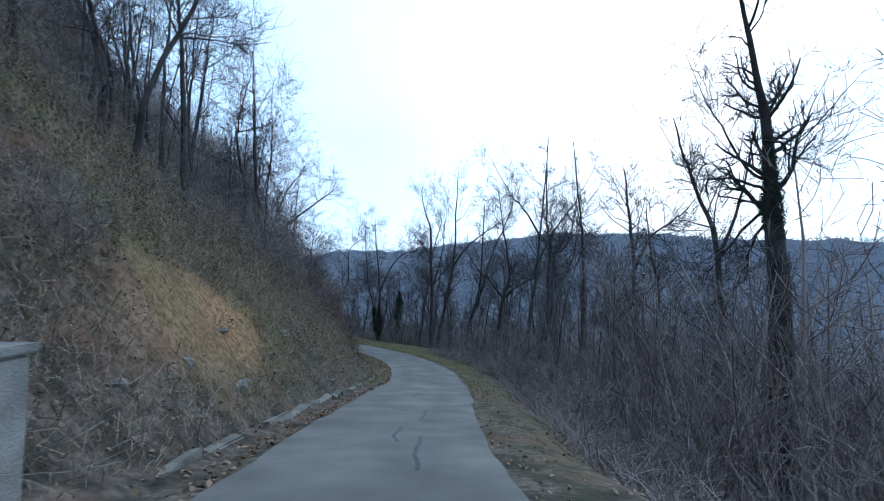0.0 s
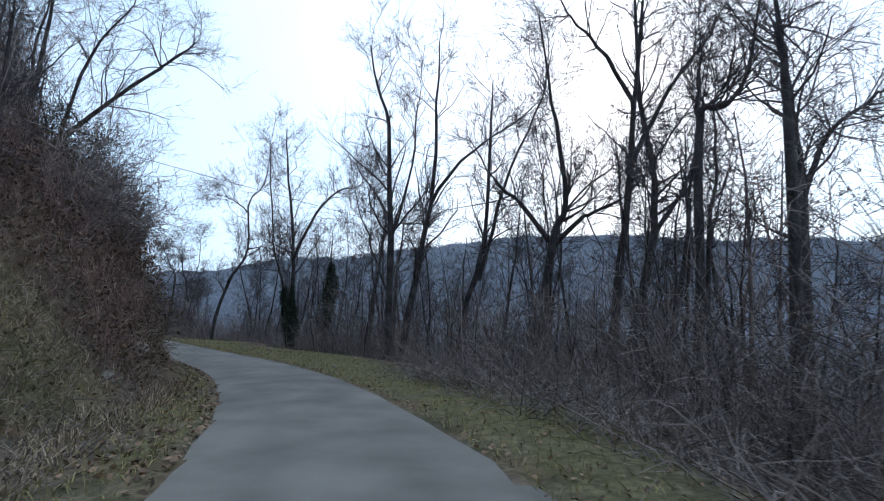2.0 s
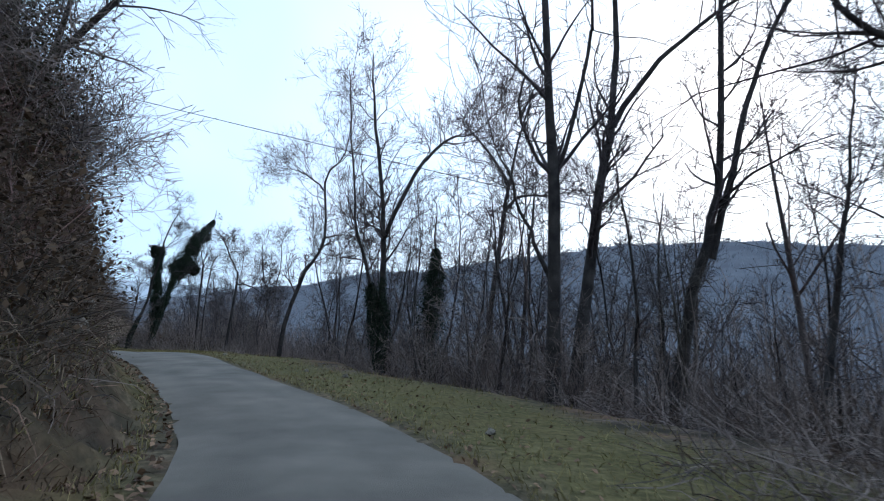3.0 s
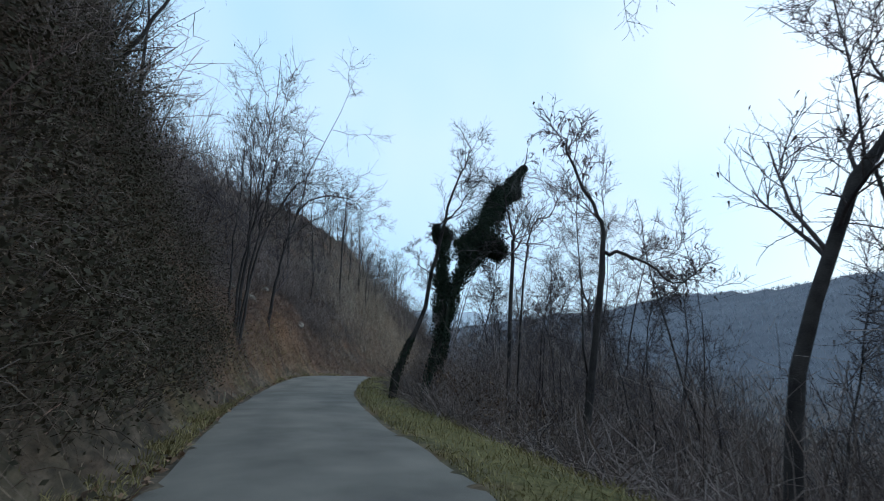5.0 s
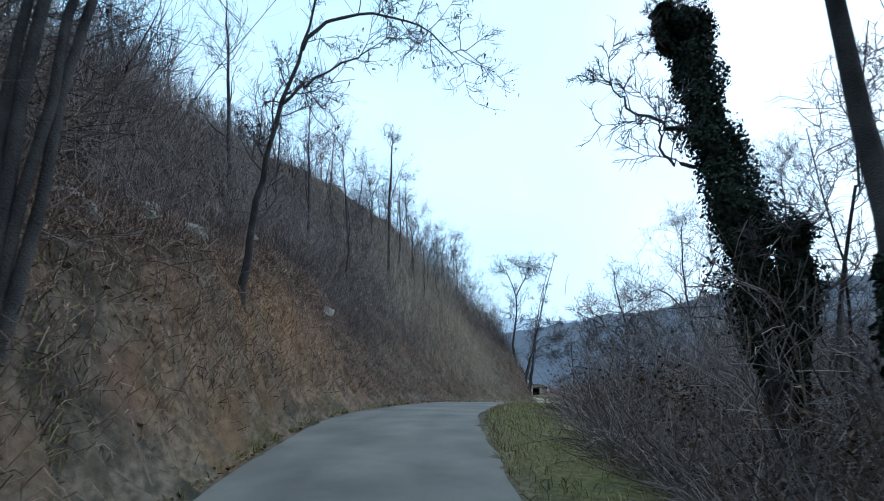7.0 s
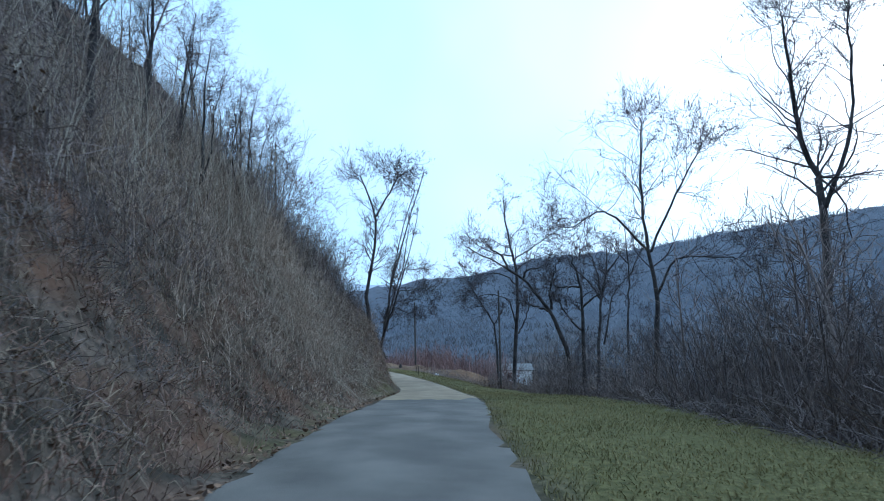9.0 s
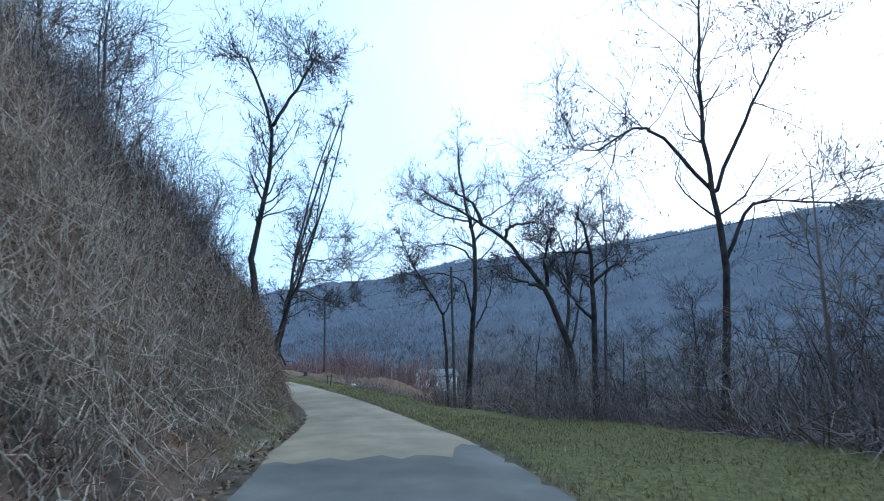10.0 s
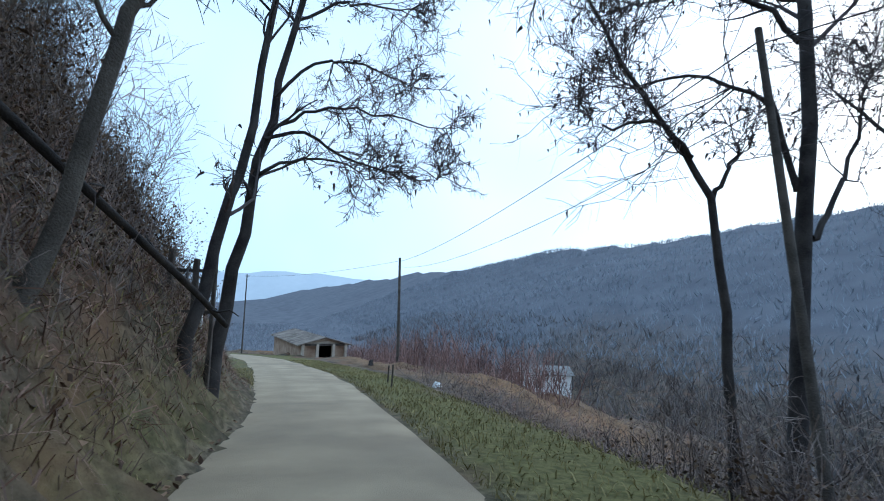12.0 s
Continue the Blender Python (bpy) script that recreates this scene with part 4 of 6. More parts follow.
grow("bare_tree", planted([[(-39.6, 108.4, -8.70), (-39.7, 108.4, -7.50), (-40.0, 108.3, -6.30), (-40.6, 108.2, -5.00), (-41.4, 108.1, -3.90), (-42.0, 108.0, -3.20), (-43.2, 107.7, -2.30), (-44.8, 107.4, -1.50)], [(-40.6, 108.2, -4.90), (-41.2, 108.1, -4.70), (-41.8, 108.0, -4.60)], [(-42.0, 108.0, -3.10), (-41.8, 108.0, -2.60), (-41.0, 108.1, -2.50)], [(-42.8, 107.8, -2.60), (-43.2, 107.7, -1.80), (-43.8, 107.6, -1.40)], [(-40.5, 108.2, -4.80), (-40.6, 108.2, -3.80), (-40.3, 108.3, -2.70)]]), 0.15, 47, 1.1, 0.7, tip=0.4, pods=500,
     label="tree leaning hard over the meadow, hung with pods", group="trees round the meadow")


# ---- trees and shrubs of no special shape: a few built, then planted again and again ----
def wild_tree(seed, height, stems, reach, density, pods=0, bark=None, radius=None):
    rng = np.random.RandomState(seed)
    made = []
    for k in range(stems):
        lean, turn = rng.uniform(0.02, 0.16) + 0.05 * k, rng.uniform(0, 6.28)
        p = [(0.15 * k, 0.1 * k, 0)]
        for f in (0.3, 0.65, 1.0):
            p.append((math.cos(turn) * lean * f * height + rng.normal() * 0.02 * height, math.sin(turn) * lean * f * height + rng.normal() * 0.02 * height, f * height * (1 - 0.08 * k)))
        made.append(p)
    return grow("bare_tree", made, radius or height * 0.014, seed, reach, density, pods=pods, bark=bark, label="leafless woodland tree with thin bare branches", group="bare woodland trees")


def shrub(seed, height, stems, spread):
    """Many thin stems from one stool."""
    rng = np.random.RandomState(seed)
    ob = new("shrub")
    h, twig = Heap(), Heap()
    start = rng.normal(size=(stems, 3)) * np.array([0.12, 0.12, 0]) * height * 0.4
    way = unit(rng.normal(size=(stems, 3)) * np.array([spread, spread, 0]) + np.array([0, 0, 1.0]))
    b = bow(start, way, height * rng.uniform(0.6, 1.15, stems), 6, 0.03, 0.12, rng)
    r = (0.012 * rng.uniform(0.6, 1.3, stems))[:, None] * np.linspace(1, 0.35, 6)
    h.tubes(b, r, 4)
    w, u, p, d, rr = limbs(b, r, 9, rng, 0.25, 0.7)
    c = bow(p, d, height * 0.3 * rng.uniform(0.4, 1.2, len(u)), 4, 0.04, 0.2, rng)
    ra = np.maximum(rr * 0.6, 0.005)[:, None] * np.linspace(1, 0.6, 4)
    twig.ribbons(c, ra)
    w, u, p, d, rr = limbs(c, ra, 4, rng, 0.2, 0.8)
    twig.ribbons(bow(p, d, height * 0.14 * rng.uniform(0.5, 1.3, len(u)), 3, 0.02, 0.2, rng), np.full((len(u), 3), 0.005))
    h.build("stool", BRAMBLE, ob)
    twig.build("crown", BRAMBLE, ob)
    return tagged(ob, "leafless brown shrub of many thin stems", "shrub", "bare shrubs on the banks")


TREES = [wild_tree(60, 8.5, 1, 2.6, 1.1), wild_tree(61, 10.5, 2, 2.8, 0.7), wild_tree(62, 7.0, 2, 2.2, 0.7, 160), wild_tree(63, 12.0, 1, 3.2, 1.3), wild_tree(64, 6.0, 3, 1.8, 0.5), wild_tree(65, 9.5, 3, 2.4, 0.5, 0, BARK_PALE, 0.1)]
POLES = [wild_tree(66, 10.0, 1, 1.7, 1.3, 0, None, 0.075), wild_tree(67, 11.5, 2, 1.6, 0.8, 0, None, 0.07), wild_tree(68, 8.0, 1, 1.9, 1.3, 60, None, 0.06)]
SHRUBS = [shrub(70, 2.2, 18, 0.55), shrub(71, 3.2, 16, 0.4), shrub(72, 1.6, 22, 0.8), shrub(73, 4.2, 14, 0.3)]
used = set()


def plant(kinds, s, n, rng, scale=(0.8, 1.2), lean=0.06):
    k = rng.randint(len(kinds))
    x, y, z = spot(s, n)
    f = rng.uniform(*scale)
    m = pose(x, y, z - 0.12, math.degrees(rng.normal() * lean), math.degrees(rng.normal() * lean), rng.uniform(0, 360)) @ Matrix.Diagonal((f, f, f, 1))
    if kinds[k] not in used:
        used.add(kinds[k])
        kinds[k].matrix_basis = m
    else:
        base = kinds[k]
        keep = base.scale.copy()
        base.scale = (1, 1, 1)
        copy_thing(base, m)
        base.scale = keep


rng = np.random.RandomState(8)
# woods above the bank
for s in np.arange(-4, 36, 1.1):
    plant(TREES, s + rng.uniform(-1, 1), -rng.uniform(7.5, 15), rng, (0.75, 1.2), 0.08)
for s in np.arange(36, 62, 1.4):
    plant(TREES, s, -rng.uniform(4.8, 10), rng, (0.35, 0.7), 0.12)
for s in np.arange(60, 76, 0.9):
    plant(TREES, s, -rng.uniform(5, 10), rng, (0.45, 0.75), 0.12)
for s in np.arange(62, 98, 1.2):
    plant(TREES, s + rng.uniform(-1, 1), -rng.uniform(5.5, 15), rng, (0.4, 0.75), 0.1)
for s in np.arange(98, 150, 1.6):
    plant(TREES, s + rng.uniform(-1, 1), -rng.uniform(8.5, 16), rng, (0.45, 0.8), 0.08)
# woods below the lane
for s in np.arange(8, 62, 2.4):
    plant(TREES, s + rng.uniform(-1, 1), rng.uniform(11, 18), rng, (0.7, 1.1), 0.07)
for s in np.arange(30, 66, 1.7):
    plant(TREES, s, rng.uniform(8, 16), rng, (0.6, 1.0), 0.1)
for s in np.arange(22, 66, 1.3):
    plant(POLES, s + rng.uniform(-1, 1), rng.uniform(6.5, 13), rng, (0.7, 1.1), 0.1)
for s in np.arange(66, 82, 0.8):
    plant(POLES, s, rng.uniform(6.5, 10), rng, (0.5, 0.75), 0.15)
for s in np.arange(82, 94, 1.6):
    plant(POLES, s, rng.uniform(7, 13), rng, (0.4, 0.62), 0.12)
for s in np.arange(64, 96, 3.0):
    plant(TREES, s + rng.uniform(-1, 1), rng.uniform(8, 16), rng, (0.35, 0.6), 0.08)
for s in np.arange(94, 128, 1.2):
    plant(POLES, s, rng.uniform(9.5, 15), rng, (0.45, 0.75), 0.1)
for s in np.arange(95, 128, 1.5):
    plant(TREES, s, rng.uniform(10.5, 18), rng, (0.5, 0.85), 0.1)
for s in np.arange(108, 146, 1.5):
    plant(TREES, s, -rng.uniform(6, 10), rng, (0.3, 0.6), 0.12)
# shrubs
for s in np.arange(112, 146, 1.2):
    plant(SHRUBS, s, -rng.uniform(5, 9), rng, (0.8, 1.4), 0.15)
for s in np.arange(0, 140, 3.0):
    plant(SHRUBS, s, -rng.uniform(5.5, 12), rng, (0.6, 1.1), 0.15)
for s in np.arange(60, 74, 0.7):
    plant(SHRUBS, s, -rng.uniform(4.2, 8), rng, (0.6, 1.1), 0.2)
for s in np.arange(38, 60, 0.7):
    plant(SHRUBS, s, -rng.uniform(3.4, 5.2), rng, (0.6, 1.1), 0.3)
for s in np.arange(62, 100, 0.8):
    plant(SHRUBS, s, -rng.uniform(4.2, 16), rng, (0.5, 0.95), 0.15)
for s in [*np.arange(6, 26, 1.0), *np.arange(32, 36, 1.0)]:
    plant(SHRUBS, s, -rng.uniform(4.6, 8), rng, (0.4, 0.75), 0.2)
for s in np.arange(6, 40, 1.4):
    plant(SHRUBS, s, rng.uniform(4.6, 12), rng, (0.7, 1.2), 0.15)
for s in np.arange(40, 62, 1.3):
    plant(SHRUBS, s, rng.uniform(6.5, 14), rng, (0.6, 1.0), 0.15)
for s in np.arange(60, 92, 1.2):
    plant(SHRUBS, s, rng.uniform(4.6, 9), rng, (0.6, 1.0), 0.15)
for s in np.arange(94, 126, 1.5):
    plant(SHRUBS, s, rng.uniform(9, 17), rng, (0.8, 1.5), 0.12)
    plant(SHRUBS, s, rng.uniform(8.6, 13), rng, (0.6, 1.1), 0.12)
for s in np.arange(118, 134, 1.0):
    plant(SHRUBS, s, rng.uniform(6.5, 13), rng, (0.7, 1.2), 0.12)
for s in np.arange(128, 138, 1.2):
    plant(SHRUBS, s, rng.uniform(5.5, 16), rng, (0.5, 0.9), 0.12)

for k in range(6):
    s, n, _z, _w = nearest(-59.0 + k * 1.5, 160.5 + 1.5 * (k % 3))
    plant(POLES if k % 2 else SHRUBS, float(s[0]), float(n[0]), rng, (0.35, 0.5) if k % 2 else (0.45, 0.8), 0.1)


# ---- brush, grass and leaves, too many to count ----
RUST = mat("rusty_scrub", (0.14, 0.085, 0.075), (0.34, 0.21, 0.18), 0.3, 0.95, 0.0, 20, island=0.5)
VINE = mat("dead_vine", (0.055, 0.044, 0.037), (0.185, 0.135, 0.102), 0.6, 0.95, 0.0, 20, island=0.5)


def scattered(count, s0, s1, n0, n1, seed, toward=1.0):
    r = np.random.RandomState(seed)
    s = r.uniform(s0, s1, count)
    n = n0 + (n1 - n0) * r.rand(count) ** toward
    _, _, w = at(s)
    n = n + np.sign(n1) * w
    keep = (np.hypot((s - 10.6) / 2.7, (n + 4.1) / 0.85) > 1) | (r.rand(count) < 0.12)
    keep &= (np.abs(s - 29.8) > 2.2) | (n > -3.4) | (n < -8.5) | (r.rand(count) < 0.12)
    s, n = s[keep], n[keep]
    return spot(s, n), s, n, r


def tangle(name, count, s0, s1, n0, n1, seed, size, material, label, rise=0.6, thick=0.006, toward=1.0):
    p, s, n, r = scattered(count, s0, s1, n0, n1, seed, toward)
    keep = bumps(p[:, 0], p[:, 1], 2.4) + 0.35 * r.rand(len(p)) > 0.42
    p = p[keep]
    h = Heap()
    way = unit(r.normal(size=p.shape) * np.array([1, 1, 0.3]) + np.array([0, 0, rise]))
    b = bow(p - np.array([0, 0, 0.05]), way, size * r.uniform(0.4, 1.3, len(p)), 5, -0.12, 0.28, r)
    h.ribbons(b, (thick * r.uniform(0.7, 1.5, len(p)))[:, None] * np.linspace(1, 0.5, 5))
    return tagged(h.build(name, material), label, "brush", kind="stuff")


def turf(name, count, s0, s1, n0, n1, seed, size, width, material, label, category="grass", droop=0.5, toward=1.0, upright=1.0, thin=0.35):
    p, s, n, r = scattered(count, s0, s1, n0, n1, seed, toward)
    keep = bumps(p[:, 0] + 3, p[:, 1], 1.3) + 0.4 * r.rand(len(p)) > thin
    p = p[keep]
    h = Heap()
    way = r.normal(size=p.shape) * 0.45 + np.array([0, 0, upright])
    h.blades(p - np.array([0, 0, 0.02]), way, size * r.uniform(0.4, 1.4, len(p)), width * r.uniform(0.6, 1.4, len(p)), droop)
    return tagged(h.build(name, material), label, category, kind="stuff")


def litter(name, count, s0, s1, n0, n1, seed, size, label, toward=1.0):
    p, s, n, r = scattered(count, s0, s1, n0, n1, seed, toward)
    h = Heap()
    h.leaves(p + np.array([0, 0, 0.02]), r.normal(size=p.shape) * 0.5 + np.array([0, 0, 1.0]), size * r.uniform(0.6, 1.5, len(p)))
    return tagged(h.build(name, LEAF), label, "leaves", kind="stuff")


def saplings(name, count, s0, s1, n0, n1, seed, size, material, label, twigs=5, thick=0.008):
    """Close-set thin upright stems, each with a few side twigs."""
    p, s, n, r = scattered(count, s0, s1, n0, n1, seed)
    keep = bumps(p[:, 0] + 11, p[:, 1], 3.0) + 0.5 * r.rand(len(p)) > 0.45
    p = p[keep]
    h = Heap()
    way = unit(r.normal(size=p.shape) * np.array([0.22, 0.22, 0]) + np.array([0, 0, 1.0]))
    b = bow(p - np.array([0, 0, 0.1]), way, size * r.uniform(0.35, 1.2, len(p)) * (0.6 + 0.7 * bumps(p[:, 0], p[:, 1] + 30, 4.0)), 5, 0.02, 0.09, r)
    a = (thick * r.uniform(0.7, 1.5, len(p)))[:, None] * np.linspace(1, 0.45, 5)
    h.ribbons(b, a)
    w, u, q, d, rr = limbs(b, a, twigs, r, 0.3, 0.7)
    h.ribbons(bow(q, d, size * 0.22 * r.uniform(0.4, 1.3, len(u)), 3, 0.05, 0.18, r), np.maximum(rr * 0.7, 0.005)[:, None] * np.linspace(1, 0.6, 3))
    return tagged(h.build(name, material), label, "undergrowth", kind="stuff")


def far_woods(name, count, s0, s1, n0, n1, seed, size, label, material=BRAMBLE):
    """Whole bare trees farther off: a stem, limbs and twigs each."""
    p, s, n, r = scattered(count, s0, s1, n0, n1, seed)
    h = Heap()
    tall = size * r.uniform(0.6, 1.25, len(p))
    b = bow(p - np.array([0, 0, 0.3]), unit(r.normal(size=p.shape) * np.array([0.1, 0.1, 0]) + np.array([0, 0, 1.0])), tall, 6, 0.02, 0.06, r)
    a = (0.012 * tall)[:, None] * np.linspace(1, 0.15, 6)
    h.tubes(b, a, 5)
    w, u, q, d, rr = limbs(b, a, 16, r, 0.3, 0.8)
    c = bow(q, d, tall[w] * 0.3 * (1.2 - 0.6 * u) * r.uniform(0.5, 1.2, len(u)), 4, 0.08, 0.18, r)
    ca = np.maximum(rr * 0.4, 0.012)[:, None] * np.linspace(1, 0.5, 4)
    h.ribbons(c, ca)
    w2, u2, q2, d2, r2 = limbs(c, ca, 7, r, 0.2, 0.8)
    h.ribbons(bow(q2, d2, tall[w[w2]] * 0.11 * r.uniform(0.5, 1.3, len(u2)), 3, 0.06, 0.2, r), np.full((len(u2), 3), 0.009))
    return tagged(h.build(name, material), label, "woods", kind="stuff")


far_woods("far_woods", 150, 6, 64, 12, 34, 161, 9.5, "bare trees down the slope behind the roadside trees")
far_woods("far_woods", 190, 22, 68, 12, 28, 172, 6.0, "low grey-brown trees thronging the slope below the shoulder")
far_woods("far_woods", 60, 64, 132, 13, 36, 162, 5.5, "bare trees on the slope below the meadow")
far_woods("far_woods", 110, 58, 150, -12, -30, 163, 5.5, "bare trees along the top of the hillside")
far_woods("far_woods", 62, 10, 30, 8, 17, 170, 9.0, "bare slender trees crowding the slope below the road")
far_woods("far_woods", 45, 96, 113, 8.5, 13, 171, 6.0, "bare slender trees at the edge of the meadow")
far_woods("far_woods", 50, -6, 40, -13, -26, 164, 8.0, "bare trees high on the wooded slope")
saplings("sapling_thicket", 3200, 30, 66, 5.8, 14, 151, 3.2, BRAMBLE, "thin dark saplings among the roadside trees", 5, 0.01)
saplings("sapling_thicket", 2000, 61, 94, 4.4, 13, 152, 3.2, BRAMBLE, "grey-brown saplings beyond the grass verge")
saplings("sapling_thicket", 4200, 93, 128, 7.2, 17, 153, 3.6, BRAMBLE, "tall grey-brown saplings behind the meadow", 5, 0.011)
saplings("sapling_thicket", 900, 116, 148, 4.6, 20, 154, 1.7, BRAMBLE, "dark saplings below the verge")
saplings("sapling_thicket", 2600, 60, 98, -3.0, -22, 155, 2.0, BRAMBLE, "grey saplings on the slope above the bank")
saplings("sapling_thicket", 1600, 98, 146, -4.0, -14, 156, 2.2, BRAMBLE, "grey-brown saplings on the steep hillside")
saplings("sapling_thicket", 1700, 58, 75, -3.2, -12, 158, 2.6, VINE, "dark saplings and vines over the bend")
saplings("sapling_thicket", 2200, 70, 86, -5.5, -14, 159, 6.5, BRAMBLE, "tall dense saplings and creepers above the bank", 7, 0.014)
tangle("vine_curtain", 7000, 69, 82, -4.0, -12, 119, 3.0, VINE, "dead vines heaped over the saplings", 1.2, 0.012)
saplings("sapling_thicket", 1300, 150, 186, 9.0, 18, 160, 3.0, RUST, "reddish scrub beside the shed", 7, 0.03)
saplings("sapling_thicket", 2400, 76, 104, -7.0, -17, 167, 2.6, BRAMBLE, "grey brush along the brow of the hillside", 7, 0.013)
saplings("sapling_thicket", 1700, 8, 30, 5.5, 20, 168, 6.5, BRAMBLE, "tall dark saplings crowding the slope below the road", 7, 0.015)
saplings("sapling_thicket", 1500, 86, 110, 9.5, 19, 169, 5.2, BRAMBLE, "tall bare saplings at the edge of the meadow", 7, 0.014)
saplings("sapling_thicket", 1900, 54, 71, -5.0, -13, 165, 6.0, BRAMBLE, "dense saplings over the dark bank", 7, 0.014)
saplings("sapling_thicket", 1300, 38, 55, -4.6, -12, 166, 4.5, BRAMBLE, "dense saplings on the slope above the bank", 6, 0.012)
saplings("sapling_thicket", 1500, 4, 40, 4.0, 14, 157, 2.6, BRAMBLE, "brown saplings below the road edge")
tangle("bramble_bank", 18000, 0, 62, -1.0, -9, 101, 0.7, BRAMBLE, "brown brambles hanging over the cut bank", 0.6, 0.0045)
tangle("bramble_bank", 19000, 62, 100, -1.2, -9, 102, 0.9, BRAMBLE, "brown brambles over the bank beyond the bend", 0.6, 0.004)
tangle("vine_curtain", 22000, 39, 70, -1.25, -3.6, 109, 1.0, VINE, "dead vines and creepers hanging over the steep bank", 0.9, 0.004)
tangle("vine_curtain", 20000, 58, 74, -0.9, -8.0, 120, 1.0, VINE, "dead vines and dark brush smothering the bank", 0.8, 0.0045)
tangle("bramble_slope", 12000, -4, 62, -8, -24, 110, 2.2, BRAMBLE, "tangled undergrowth on the wooded slope", 0.9, 0.01)
tangle("bramble_slope", 18000, 60, 100, -4, -30, 111, 2.2, BRAMBLE, "tangled undergrowth above the bank", 0.9, 0.01)
tangle("bramble_slope", 14000, 100, 150, -6.5, -22, 112, 1.8, BRAMBLE, "tangled undergrowth on the steep hillside", 0.9, 0.007)
tangle("bramble_bank", 6000, 117, 145, -2.5, -9, 103, 0.8, BRAMBLE, "brown brambles on the upper bank", 0.6, 0.004)
tangle("bramble_thicket", 30000, 0, 40, 1.6, 11, 104, 1.2, BRAMBLE, "dark bramble thicket below the verge", 0.9, 0.006)
tangle("bramble_thicket", 14000, 38, 64, 4.5, 12, 105, 1.5, BRAMBLE, "dark bramble thicket among the roadside trees", 0.9, 0.006)
tangle("bramble_thicket", 24000, 61, 93, 2.0, 9, 106, 1.2, BRAMBLE, "dense brown thicket beyond the grass verge", 1.1, 0.006)
tangle("bramble_thicket", 24000, 93, 128, 6.2, 18, 107, 1.6, BRAMBLE, "grey-brown thicket behind the meadow", 1.1, 0.009)
tangle("bramble_thicket", 15000, 117, 146, 3.8, 22, 108, 1.2, BRAMBLE, "dark scrub below the verge", 1.0, 0.007)
tangle("bramble_thicket", 9000, 141, 185, 6.5, 28, 118, 0.8, RUST, "low reddish scrub on the field beside the lane", 0.8, 0.012)
turf("dead_grass", 22000, 0, 62, -0.9, -7, 111, 0.4, 0.006, STRAW, "dead grass hanging down the cut bank", "dead grass", 1.0, upright=0.5)
turf("dead_grass", 24000, 58, 98, -0.6, -6, 112, 0.45, 0.006, STRAW, "dead grass down the bank beyond the bend", "dead grass", 1.0, upright=0.5)
turf("dead_grass", 26000, 96, 140, -0.6, -6, 113, 0.4, 0.005, STRAW, "thick tawny grass on the low bank", "dead grass", 0.9, upright=0.6)
turf("bracken", 9000, 71, 90, -0.8, -4.5, 114, 0.4, 0.006, BRACKEN, "rust-brown dead bracken on the bank", "bracken", 1.0, upright=0.5)
turf("bracken", 12000, 100, 134, -0.7, -4.2, 115, 0.4, 0.005, BRACKEN, "rust-brown dead bracken under the trees", "bracken", 1.0, upright=0.5)
turf("verge_grass", 14000, 18, 64, 0.05, 4.2, 121, 0.13, 0.006, GRASS, "short olive grass on the shoulder", toward=1.4)
turf("verge_grass", 12000, 60, 96, 0.05, 3.0, 122, 0.16, 0.006, GRASS, "green grass verge beside the lane", toward=1.2)
turf("verge_grass", 8000, 58, 92, -0.05, -0.9, 123, 0.18, 0.006, GRASS, "green grass at the foot of the bank")
turf("verge_grass", 8000, 22, 50, -0.2, -1.6, 126, 0.15, 0.006, GRASS, "mossy grass at the foot of the bank")
turf("meadow_grass", 46000, 93, 118, 0.05, 7, 124, 0.1, 0.006, GRASS, "short green meadow grass beside the lane")
turf("verge_grass", 16000, 116, 165, 0.05, 2.6, 125, 0.14, 0.008, GRASS, "grass verge above the field")
turf("verge_grass", 6000, 114, 150, -0.1, -2.0, 127, 0.18, 0.007, GRASS, "grass at the foot of the low bank")
litter("fallen_leaves", 2600, 0, 60, 0.0, 3.5, 131, 0.035, "brown leaves blown along the verge", 1.5)
litter("fallen_leaves", 7000, 0, 62, 0.0, -4, 132, 0.045, "brown leaves at the foot of the bank", 1.6)
litter("fallen_leaves", 6000, 60, 130, 0.0, -3, 133, 0.045, "brown leaves lying on the bank", 1.5)


# fine growth over the faces of the banks
def leafy_brush(name, count, s0, s1, n0, n1, seed, height, material, label, size=0.045, leaves=50, clump=0.3):
    """Clumps of small leaves clinging to brush and creepers."""
    p, s, n, r = scattered(count, s0, s1, n0, n1, seed)
    p = p[bumps(p[:, 0] + 5, p[:, 1] + 8, 2.2) + 0.5 * r.rand(len(p)) > 0.5]
    mid = p + np.stack([np.zeros(len(p)), np.zeros(len(p)), height * r.rand(len(p)) ** 1.6], 1)
    q = np.repeat(mid, leaves, axis=0) + r.normal(size=(len(p) * leaves, 3)) * np.array([clump, clump, clump * 0.7])
    h = Heap()
    h.leaves(q, r.normal(size=q.shape) + np.array([0, 0, 0.3]), size * r.uniform(0.5, 1.4, len(q)))
    return tagged(h.build(name, material), label, "creepers", kind="stuff")


